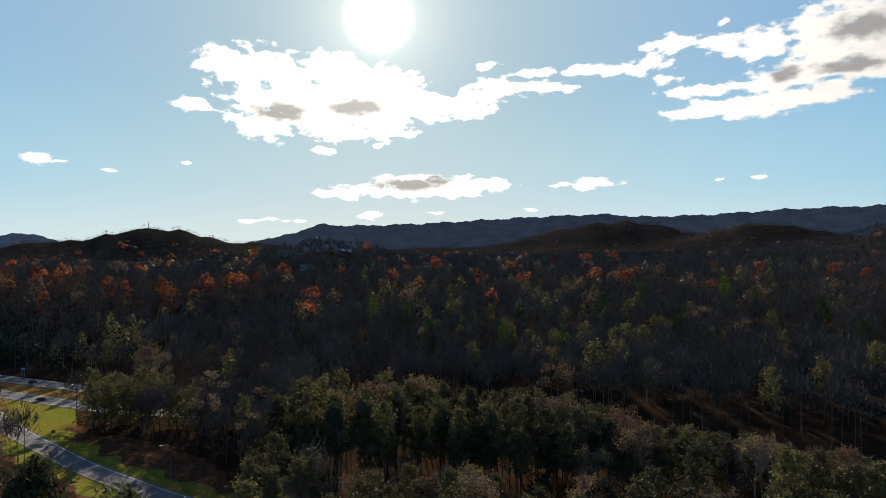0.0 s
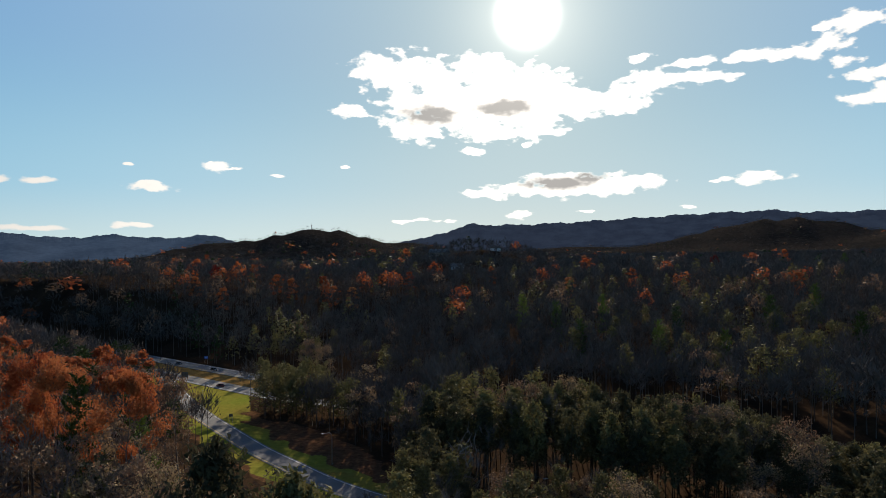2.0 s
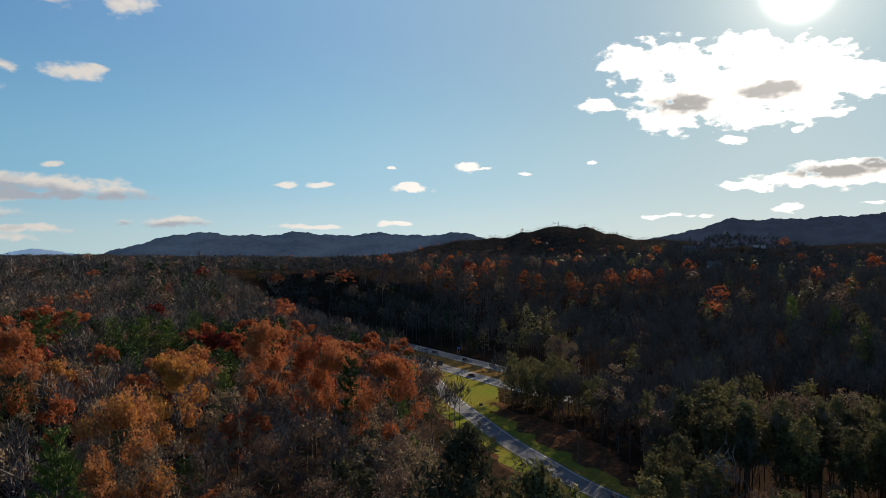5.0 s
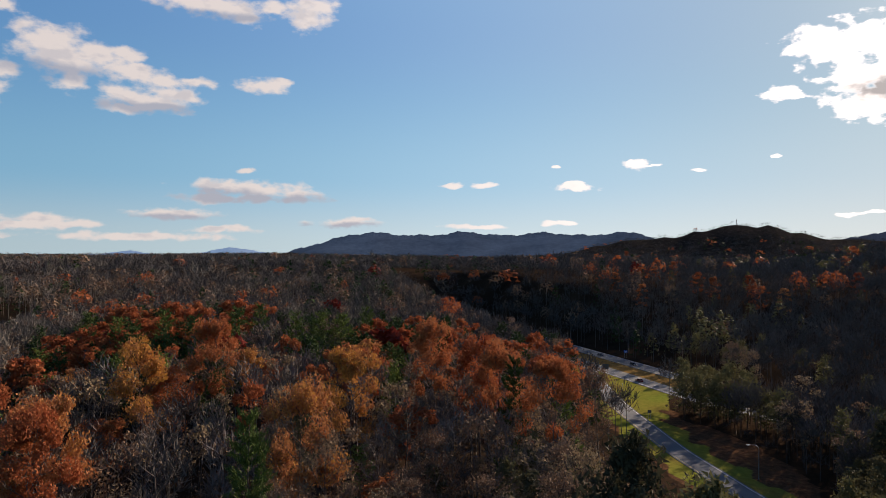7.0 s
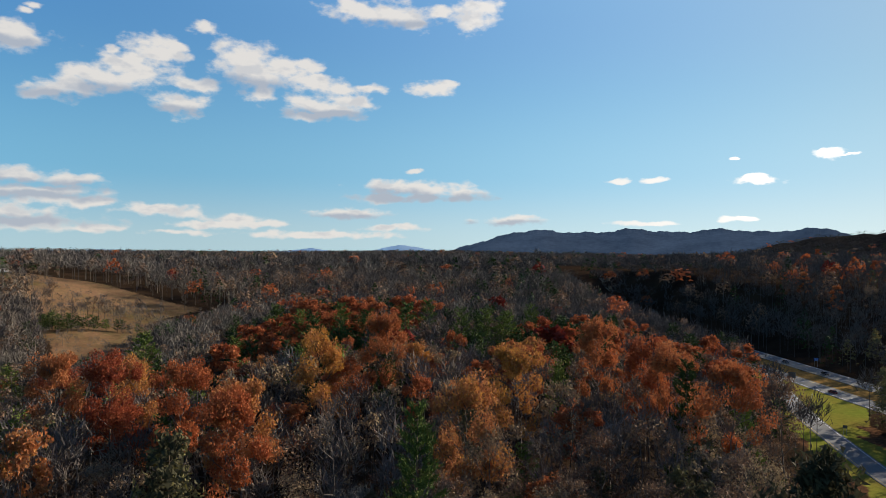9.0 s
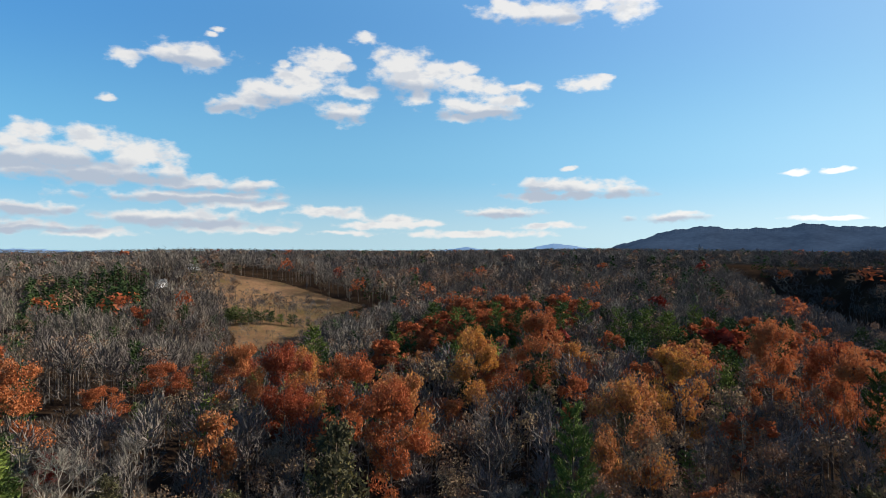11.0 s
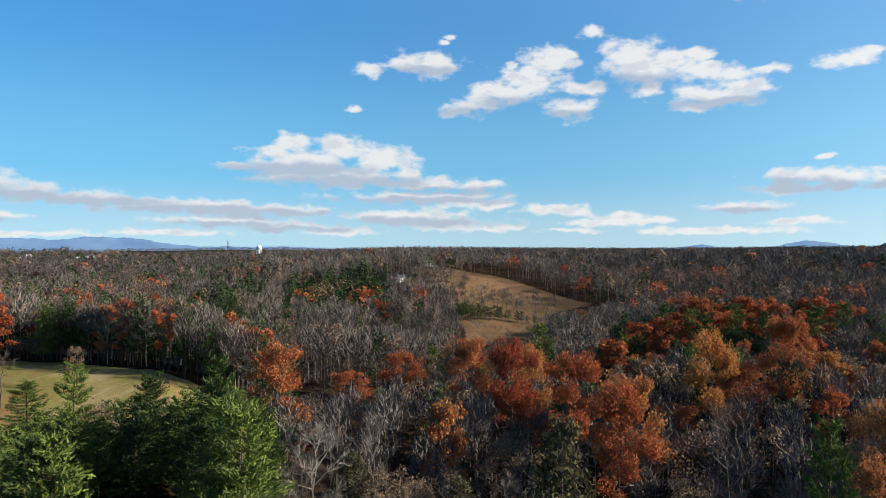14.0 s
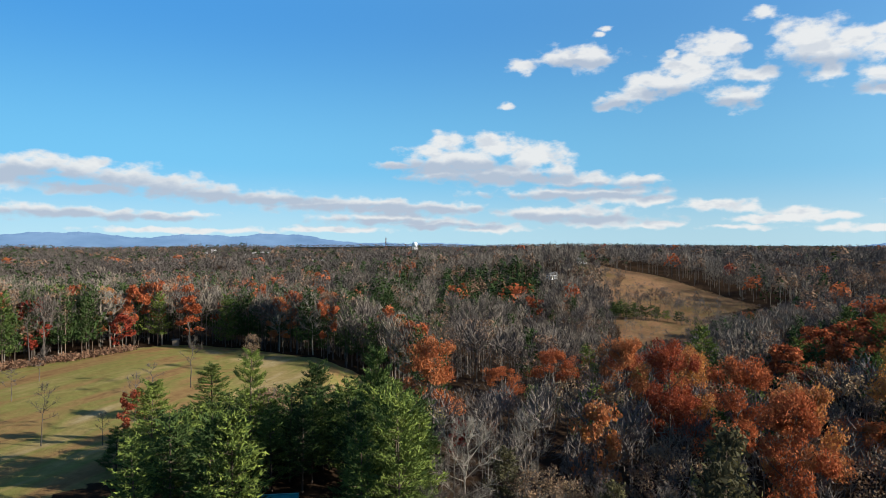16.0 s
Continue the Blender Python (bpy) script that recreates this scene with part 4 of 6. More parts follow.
def make_models():
    for k in range(4):
        r = np.random.default_rng(100 + k)
        model("oak", 0, *hardwood(r, 20, 5.0, 0.34, 11, 3000, 0.42, 160, 34, fork=3), 20, 5.4, BARK, RUST)
        model("oak", 5, *hardwood(r, 20, 3.6, 0.16, 16, 2600, 0.46, 120, 44, fork=3), 20, 4.2, BARK, RUST)
        model("oak", 1, *hardwood(r, 20, 5.0, 0.32, 7, 900, 0.72, 20, 30, fork=2, sides=3), 20, 5.6, BARK, RUST)
        model("oak", 9, *hardwood(r, 20, 5.6, 0.36, 14, 9000, 0.27, 320, 46, fork=3), 20, 5.6, BARK, RUST)
        model("bare", 0, *hardwood(r, 20, 4.4, 0.40, 13, 0, 0, 900, 1, fork=5), 20, 4.4, BARK, TAN)
        model("bare", 1, *far_tree(r, "bare", 20, 3.9, 0.26, 165, 2.3), 20, 4.2, FAR_LIGHTENED_BARK, TAN)
        model("pale", 1, *far_tree(r, "pale", 19, 3.8, 0.26, 165, 2.3), 19, 4.2, FAR_SUNLIT_BARK, TAN)
        model("pine", 0, *white_pine(r, 22, 5.0, 0.12 + 0.05 * k, 16, 5, 6, 9, 0.66, 4, 0.18), 22, 4.5, PINE_BARK, NEEDLES)
        model("pine", 9, *white_pine(r, 22, 5.4, 0.08 + 0.04 * k, 19, 5, 8, 20, 0.52, 4, 0.13), 22, 4.3, PINE_BARK, NEEDLES)
        model("pine", 1, *white_pine(r, 22, 4.6, 0.25, 11, 4, 4, 5, 0.95, 3, 0.27), 22, 4.6, PINE_BARK, NEEDLES)
        model("slim", 0, *thicket_pine(r, 19, 3.6, 0.5, 27, 7, 6, 0.58), 19, 3.6, PINE_BARK, OLIVE)
        model("slim", 1, *thicket_pine(r, 19, 3.6, 0.48, 15, 6, 5, 0.85, 3, 0.27), 19, 3.6, PINE_BARK, OLIVE)
        for kind, hgt, spr, clr in (("oak", 18, 5.2, 0.15), ("bare", 20, 4.6, 0.22), ("pale", 19, 4.4, 0.2), ("tan", 18, 4.6, 0.18), ("pine", 19, 4.2, 0.12), ("slim", 18, 3.8, 0.2), ("crimson", 16, 4.6, 0.15)):
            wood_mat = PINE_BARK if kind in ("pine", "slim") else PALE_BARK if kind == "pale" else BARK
            leaf_mat = {"oak": RUST, "pine": NEEDLES, "slim": OLIVE, "crimson": CRIMSON}.get(kind, TAN)
            thin = kind in ("bare", "pale")
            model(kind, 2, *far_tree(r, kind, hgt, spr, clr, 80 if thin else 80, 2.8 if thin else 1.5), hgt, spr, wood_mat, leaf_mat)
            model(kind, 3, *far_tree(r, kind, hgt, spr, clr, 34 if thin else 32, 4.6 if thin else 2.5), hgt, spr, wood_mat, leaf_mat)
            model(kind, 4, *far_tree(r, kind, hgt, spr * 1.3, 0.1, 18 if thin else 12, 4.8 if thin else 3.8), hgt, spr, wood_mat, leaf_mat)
        model("cedar", 0, *thicket_pine(r, 16, 5.2, 0.10, 64, 9, 9, 0.46), 16, 5.2, PINE_BARK, OLIVE)
    for k in range(3):
        r = np.random.default_rng(300 + k)
        model("tan", 0, *hardwood(r, 17, 4.2, 0.34, 14, 1900, 0.23, 800, 70, fork=4), 17, 4.2, BARK, TAN)
        model("tan", 1, *hardwood(r, 17, 4.2, 0.3, 6, 360, 0.42, 150, 40, fork=2, sides=3), 17, 4.2, BARK, TAN)
    for k in range(2):
        r = np.random.default_rng(400 + k)
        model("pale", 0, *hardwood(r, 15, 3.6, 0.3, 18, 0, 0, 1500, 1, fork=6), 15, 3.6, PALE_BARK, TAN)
        model("crimson", 0, *hardwood(r, 12, 3.2, 0.25, 13, 1700, 0.42, 160, 40), 12, 3.2, BARK, CRIMSON)
        model("maple", 0, *hardwood(r, 12, 3.2, 0.25, 13, 1900, 0.36, 160, 40), 12, 3.2, BARK, RUST)
        model("crimson", 1, *hardwood(r, 14, 4.2, 0.3, 7, 330, 1.1, 20, 26, fork=2, sides=3), 14, 4.2, BARK, CRIMSON)


make_models()
LABELS = {"oak": ("rust-orange leaved oak tree standing in the wood", "tree", "oak_tree"),
          "bare": ("leafless grey-brown hardwood tree of the close wood", "tree", "bare_tree"),
          "tan": ("half-bare hardwood tree with sparse tan leaves", "tree", "hickory_tree"),
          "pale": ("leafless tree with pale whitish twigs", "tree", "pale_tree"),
          "crimson": ("small crimson-leaved maple tree", "tree", "maple_tree"),
          "maple": ("small rust-red leaved maple tree in the near wood", "tree", "maple_tree"),
          "cedar": ("broad dark olive cedar with a rounded dense crown", "tree", "cedar_tree"),
          "pine": ("tall green white pine with layered boughs", "tree", "pine_tree"),
          "slim": ("slim olive-green pine with a bare pole", "tree", "thicket_pine")}
COUNT = {}
TAKEN = []  # (x, y, half spread) of trees placed by hand


def plant(kind, grade, x, y, height, wide=1.0, pick=None, sink=0.15):
    models = MODELS[(kind, grade)]
    w, c, h, s, _ = models[RNG.integers(len(models)) if pick is None else pick % len(models)]
    label, cat, name = LABELS[kind]
    root = new(name)
    root.empty_display_size = 0.5
    k = height / h
    root.matrix_world = Matrix.LocRotScale((x, y, float(ground_z(x, y)) - sink), Euler((RNG.normal() * 0.02, RNG.normal() * 0.02, RNG.uniform(0, 6.28))), (k * wide, k * wide, k))
    tagged(root, label, cat, kind + " trees of the near wood")
    for nm, me in (("trunk", w), ("crown", c)):
        if me:
            new(nm, me).parent = root
    COUNT[kind] = COUNT.get(kind, 0) + 1
    return root


def at(az, d):
    return -math.sin(radians(az)) * d, math.cos(radians(az)) * d


def hero(kind, az, el, half, grade=0, pick=None, height=None):
    """A tree whose top is seen at az, el and whose crown is half degrees wide to each side; its distance follows from its size."""
    s = {"oak": 5.8, "bare": 4.6, "tan": 4.4, "pale": 3.4, "crimson": 2.1, "maple": 2.3, "pine": 3.7, "slim": 3.0, "cedar": 3.9}[kind]
    d = s / math.tan(radians(half))
    x, y = at(az, d)
    top = EYE + d * math.tan(radians(el))
    h = top - float(ground_z(x, y))
    h2 = min(max(h, 7), 30)
    grade = 9 if kind in ("oak", "pine") else grade
    m = MODELS[(kind, grade)][0]
    wide = min(max((s / m[3]) / (h2 / m[2]), 0.72), 1.7)
    TAKEN.append((x, y, s * 0.8))
    return plant(kind, grade, x, y, h2, wide, pick)


for kind, a, e, half in [("cedar", 24.4, -16.1, 3.3), ("cedar", 30.4, -12.6, 3.3), ("oak", 37.0, -6.7, 2.35), ("tan", 33.6, -9.2, 1.68), ("pine", 62.2, -9.5, 2.35), ("slim", 57.5, -11.6, 1.41), ("tan", 59.6, -10.7, 1.6), ("tan", 55.9, -14.2, 2.33), ("tan", 59.9, -13.4, 1.88), ("tan", 54.9, -11.7, 1.58), ("tan", 47.1, -14.3, 2.13), ("tan", 43.4, -16.3, 1.8), ("oak", 58.3, -5.4, 2.91), ("oak", 53.8, -7.2, 2.32), ("oak", 60.6, -8.6, 1.6), ("oak", 70.4, -4.8, 2.06), ("oak", 64.4, -3.5, 1.88), ("oak", 47.2, -5.3, 1.87), ("oak", 43.2, -6.3, 1.97), ("oak", 41.7, -5.0, 2.1)]:
    hero(kind, a, e, half)
for kind, a, e, half in [("oak", 81.2, -6.5, 2.28), ("oak", 76.2, -7.1, 2.55), ("oak", 77.0, -8.4, 2.71), ("oak", 73.1, -12.5, 2.03), ("oak", 89.3, -8.5, 1.67), ("oak", 85.6, -11.9, 1.75), ("oak", 84.4, -8.4, 1.98), ("maple", 91.5, -12.8, 1.04), ("oak", 68.1, -9.0, 1.95), ("pine", 40.6, -5.6, 1.41), ("slim", 82.0, -13.6, 1.8), ("bare", 69.0, -11.3, 2.31), ("bare", 49.4, -11.1, 2.26), ("bare", 51.7, -14.3, 2.2), ("tan", 39.2, -11.8, 1.63), ("pale", 97.0, -13.6, 1.86), ("crimson", 102.8, -14.4, 0.91), ("oak", 92.8, -9.2, 1.37), ("oak", 95.2, -8.9, 1.62), ("oak", 99.2, -10.2, 1.74)]:
    hero(kind, a, e, half)
for kind, a, e, half in [("oak", 105.0, -8.2, 2.52), ("oak", 89.3, -7.9, 2.05), ("oak", 85.8, -8.3, 2.16), ("slim", 81.8, -13.2, 1.88), ("oak", 85.1, -11.6, 2.07), ("pine", 109.6, -8.3, 2.27), ("pine", 107.6, -12.3, 2.91), ("pale", 93.2, -15.6, 1.37), ("pale", 101.1, -13.5, 1.36), ("tan", 86.5, -15.6, 2.07), ("pine", 119.9, -8.3, 2.03), ("pine", 122.7, -9.3, 1.54), ("pine", 127.1, -10.2, 2.03), ("pine", 124.6, -12.4, 1.76), ("pine", 114.6, -9.4, 1.84), ("pine", 117.3, -11.7, 1.89), ("crimson", 128.3, -11.1, 0.95), ("pine", 129.6, -16.0, 1.88), ("oak", 133.3, -15.5, 1.17), ("tan", 112.3, -15.7, 2.05)]:
    hero(kind, a, e, half)
for kind, a, e, half in [("bare", 136.3, -14.1, 1.58), ("bare", 134.6, -15.9, 1.43), ("bare", 127.1, -15.7, 1.62)]:
    hero(kind, a, e, half)



def single(kind, az, el, d, wide=1.0):
    """A lone tree that stands out of the slope beyond the hollow: its top is at az, el and its distance is d."""
    for _ in range(60):
        x, y = at(az, d)
        h = EYE + d * math.tan(radians(el)) - float(ground_z(x, y))
        if h < (21 if kind != "pine" else 26):
            break
        d += 8
    h = min(max(h, 11), 28)
    TAKEN.append((x, y, 3.5))
    plant(kind, 5 if kind == "oak" else 0, x, y, h, wide * (18 / h) ** 0.5 * (1.3 if kind == "oak" else 1.0))


for kind, a, e, d in [("oak", 31.4, 0.4, 550), ("oak", 32.2, -1.3, 420), ("oak", 27.8, -0.4, 500), ("oak", 24.8, -1.6, 430), ("oak", 30.1, -2.2, 400), ("tan", 28.0, -2.3, 400), ("oak", 26.0, -1.2, 470), ("oak", 21.5, -2.2, 380), ("oak", 22.2, -1.4, 460), ("oak", 19.9, -2.3, 420), ("oak", 15.2, -1.1, 480), ("oak", 5.2, 0.1, 560), ("oak", 8.4, -0.7, 560), ("oak", 2.0, -1.6, 450), ("oak", 0.7, 0.1, 550), ("oak", -3.0, -0.9, 500), ("crimson", -9.2, -0.0, 520), ("oak", -14.1, 0.6, 520), ("oak", -15.0, -1.2, 430), ("tan", -10.1, -2.1, 420), ("oak", -21.5, -0.4, 500), ("oak", -24.8, -0.5, 500), ("oak", -29.5, -0.6, 500), ("oak", -31.7, -0.9, 480), ("pine", -13.1, -2.9, 330)]:
    single(kind, a, e, d)
for kind, a, e, d in [("pine", -16.1, -2.0, 360), ("pine", -17.9, 0.2, 480), ("pine", -6.4, -3.9, 340), ("pine", -22.2, -1.5, 420), ("pine", -24.4, -2.3, 400), ("pine", -28.8, -2.9, 350), ("bare", -11.0, -4.4, 320), ("bare", -22.7, -5.6, 300), ("bare", -30.1, -4.5, 320), ("pine", -4.9, -4.9, 315), ("pine", -10.0, -5.6, 300), ("pine", -18.8, -3.9, 350), ("bare", -18.0, -4.8, 310), ("pine", 3.0, -3.5, 350), ("pine", -0.7, -3.0, 380), ("pine", 5.8, -3.0, 370), ("pine", 1.2, -4.9, 320), ("bare", -26.8, -5.0, 310), ("pine", -31.5, -4.4, 330), ("tan", 23.5, -6.6, 240), ("tan", 22.3, -7.1, 236), ("bare", 24.7, -6.2, 243), ("tan", -30.3, -13.5, 175), ("oak", 130.0, -3.2, 236), ("oak", 124.4, -4.0, 233), ("oak", 117.6, -4.2, 232), ("crimson", 129.2, -5.5, 226), ("oak", 119.5, -3.1, 250), ("pine", 133.2, -3.1, 236), ("pine", 131.7, -2.9, 240), ("pine", 126.7, -3.7, 238), ("pine", 121.7, -4.0, 236), ("pine", 134.9, -3.3, 232), ("pine", 114.6, -6.0, 222)]:
    single(kind, a, e, d)
# young green pines along the crest behind the oaks
for kind, a, e, d in [("pine", 73.5, -4.2, 236), ("pine", 71.6, -4.6, 236), ("pine", 68.4, -4.1, 236), ("pine", 66.2, -4.7, 236), ("pine", 63.1, -4.1, 236), ("pine", 61.3, -3.9, 236), ("pine", 58.4, -4.4, 236), ("pine", 56.4, -4.6, 236), ("pine", 54.6, -4.7, 236), ("pine", 52.8, -4.2, 236), ("pine", 76.8, -6.8, 236), ("pine", 83.4, -6.1, 236), ("pine", 92.3, -8.1, 236), ("pine", 70.5, -5.0, 236)]:
    single(kind, a, e, d, 1.25)


# ---- the woods ----
def patch(x, y, size, seed):
    """Slow chance field, 0 to 1, for groves of one kind."""
    return np.array([noise.noise(Vector((a / size, b / size, seed))) for a, b in zip(np.atleast_1d(x), np.atleast_1d(y))]) * 0.5 + 0.5


def grid(d0, d1, step, a0=-44.0, a1=146.0):
    g = np.arange(-d1, d1, step)
    x, y = [q.ravel() for q in np.meshgrid(g, g)]
    x, y = x + RNG.uniform(-0.42, 0.42, x.shape) * step, y + RNG.uniform(-0.42, 0.42, x.shape) * step
    d, a = np.hypot(x, y), np.degrees(np.arctan2(-x, y))
    k = (d >= d0) & (d < d1) & (a > a0) & (a < a1)
    return x[k], y[k]


def free(x, y):
    k = ~in_road(x, y, 3.0) & ~in_meadow(x, y) & ~in_pasture(x, y) & ~in_bank(x, y)
    d, a = np.hypot(x, y), np.degrees(np.arctan2(-x, y))
    k &= ~((a > 111.5) & (a < 121) & (d < 97))  # round the shed
    k &= ~((np.abs(a - 106.5) < 0.4) & (d > 1250) & (d < 1910))  # the cleared ground round the water tower
    for ka, kd, kh, kr in KNOLLS:
        k &= np.hypot(x + math.sin(radians(ka)) * kd, y - math.cos(radians(ka)) * kd) > 9 + kr * 0.16
    for hx, hy, hs in TAKEN:
        k &= np.hypot(x - hx, y - hy) > hs
    return k


def kinds(x, y):
    """Which tree grows where."""
    d, a = np.hypot(x, y), np.degrees(np.arctan2(-x, y))
    u = RNG.random(len(x))
    g, g2 = patch(x, y, 70, 3.1), patch(x, y, 110, 9.4)
    oak = np.interp(a, [-40, 10, 16, 45, 52, 75, 84, 100, 108, 145], [0.03, 0.03, 0.13, 0.16, 0.18, 0.2, 0.10, 0.04, 0.05, 0.06])
    hill = smooth(d, 125, 150) * (1 - smooth(d, 215, 250)) * smooth(a, 37, 42) * (1 - smooth(a, 98, 105))
    oak = oak * (1 - hill) + np.interp(a, [37, 50, 75, 90], [0.07, 0.10, 0.12, 0.10]) * hill
    oak = np.where((d < 130) & (a > 30) & (a < 106), np.where(a < 76, 0.03, 0.0), oak)
    pine = np.interp(a, [-40, 8, 16, 45, 55, 80, 95, 108, 145], [0.55, 0.62, 0.22, 0.06, 0.12, 0.10, 0.09, 0.26, 0.36])
    pine = np.where((d > 225) & (a < 14), 0.10 - 0.03 * smooth(d, 420, 600), pine)
    pine = np.where((d < 225) & (a < 14), 0.72, np.where((d < 300) & (a < 28), np.where(a < 14, 0.06, 0.5), pine))
    pine = np.where((d < 150) & (a > 106), 0.96, pine)
    oak = np.where((a < 12), 0.012 * smooth(d, 320, 420), np.where((a < 36) & (d < 330), 0.0, oak))
    oak = np.where((a > 12) & (a < 45) & (d > 330), oak * 0.75 * smooth(d, 470, 600), oak)
    back = (a > 46) & (a < 80) & (d > 205) & (d < 340)
    oak = np.where(back, 0.25, oak)
    pine = np.where((a > 40) & (a < 106) & (d < 215), np.where((a > 44) & (d < 122), 0.05, 0.06), pine)
    pine = np.where(back, 0.24, pine)
    open_wood = (a > 78) & (a < 106) & (d > 215)
    oak = np.where(open_wood, 0.03, np.where((a > 46) & (a < 80) & (d > 340), 0.06, oak))
    pine = np.where(open_wood, np.where((a > 96) & (a < 104) & (d > 380) & (d < 520), 0.9, 0.06), pine)
    oak = np.where((a > 100) & (d > 262), 0.015, np.where((a > 46) & (a < 80) & (d > 340), 0.022, oak))
    far = smooth(d, 380, 800)
    pine = np.where((d > 250) & (d < 900) & (a > 106) & (a < 122) & (d < 280), pine * 2.0 * smooth(g2, 0.5, 0.62), pine)
    pine = pine * (1 - 0.6 * far)
    oak = oak * (1 - 0.85 * far) + 0.003 * far
    oak = oak * 2.4 * smooth(g, 0.46, 0.62) * (1 - hill) + oak * hill * np.clip(0.5 + 1.6 * (g - 0.3), 0.3, 1.2)
    pine = np.where(pine > 0.7, pine, pine * (0.2 + 2.0 * smooth(g2, 0.44, 0.6)))
    tan = np.where((a > 30) & (a < 106) & (d < 215), np.where(a < 76, 0.34, np.where(d < 125, 0.12, 0.2)), np.where(a < 30, np.where(d < 250, 0.10, 0.03), 0.09)) * (1 - 0.6 * far)
    k = np.full(len(x), "bare", dtype=object)
    # past 215 m pale means bark lightened in colour for sunlit woods
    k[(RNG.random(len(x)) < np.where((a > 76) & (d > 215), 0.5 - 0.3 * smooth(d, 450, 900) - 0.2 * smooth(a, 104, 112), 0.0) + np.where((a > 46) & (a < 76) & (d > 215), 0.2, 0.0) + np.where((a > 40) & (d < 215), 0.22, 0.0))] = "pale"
    k[u < tan + oak + pine] = "tan"
    k[u < oak + pine] = "oak"
    p = u < pine
    k[p] = np.where((a < 106) & (d < 128) | (a < 30) & ((d < 250) | (d < 900)), "slim", "pine")[p]
    k[(k == "oak") & (RNG.random(len(x)) < 0.04) & (d > 215)] = "crimson"
    return k


def gather(store, kind, grade, x, y, z, h, wide):
    """Adds one tree's triangles to the joined woods."""
    models = MODELS[(kind, grade)]
    w, c, mh, ms, soups = models[RNG.integers(len(models))]
    k, q = h / mh, RNG.uniform(0, 6.28)
    m = np.array([[math.cos(q) * k * wide, -math.sin(q) * k * wide, 0], [math.sin(q) * k * wide, math.cos(q) * k * wide, 0], [0, 0, k]])
    own = RNG.random()
    for soup, slot in zip(soups, ("wood", "crown")):
        if not soup.v:
            continue
        v, f, t = soup.arrays() if not isinstance(soup, tuple) else soup
        store.setdefault((kind, slot), Soup()).add(v @ m.T + (x, y, z), f, np.clip(t * 0.5 + own * 0.5 + 0.02, 0, 1))


MATS = {("bare", "wood"): FAR_LIGHTENED_BARK, ("tan", "wood"): FAR_LIGHTENED_BARK, ("oak", "crown"): RUST, ("tan", "crown"): TAN, ("crimson", "crown"): CRIMSON, ("pine", "crown"): NEEDLES, ("slim", "crown"): OLIVE,
        ("pale", "wood"): FAR_SUNLIT_BARK, ("pine", "wood"): PINE_BARK, ("slim", "wood"): PINE_BARK}
NAMES = {"pale": "far_sunlit_woods", "oak": "far_oaks", "bare": "far_bare_woods", "tan": "far_tan_woods", "pine": "far_pines", "slim": "far_thicket", "crimson": "far_maples"}
FAR_LABELS = {"pale": "leafless woods round the pasture, bark lightened to look sunlit", "oak": "rust-coloured oaks spread through the far woods", "bare": "leafless grey-brown woods covering the hills",
              "tan": "thinly leaved tan hardwoods in the far woods", "pine": "dark green pines among the far woods", "slim": "close olive pine wood beyond the road", "crimson": "crimson maples scattered in the far woods"}


def ceiling(a):
    """The near canopy's upper edge as an angle, open over the slip road and the meadow."""
    return np.interp(a, [-40, -33, -24, -17, -10, -2, 7, 15.5, 17, 30, 33, 36, 39, 44, 52, 64, 71, 76, 85, 91, 97, 104, 107, 110, 113, 117, 124, 128, 129.5, 131, 146],
                     [-14.4, -13.8, -13.2, -12.7, -10.7, -10.0, -8.2, -8.4, -21.5, -21.5, -16, -11, -7.5, -6.4, -5.3, -5.2, -6.0, -7.5, -8.6, -9.6, -10.8, -12.0, -10.5, -10.3, -11, -11, -11.6, -12.5, -18, -19.5, -19.5])


FAR_BANDS = [(215, 380, 8.4, 1, 16, 22, 1.05), (380, 640, 9.6, 2, 16, 22, 1.1), (640, 1150, 13.5, 3, 15, 22, 1.45), (1150, 1500, 17.0, 3, 14, 20, 1.6), (1500, 2000, 20.0, 4, 13, 19, 1.6), (2000, 3300, 25.0, 4, 11, 15, 1.4), (3300, 4600, 50.0, 4, 13, 19, 2.4)]


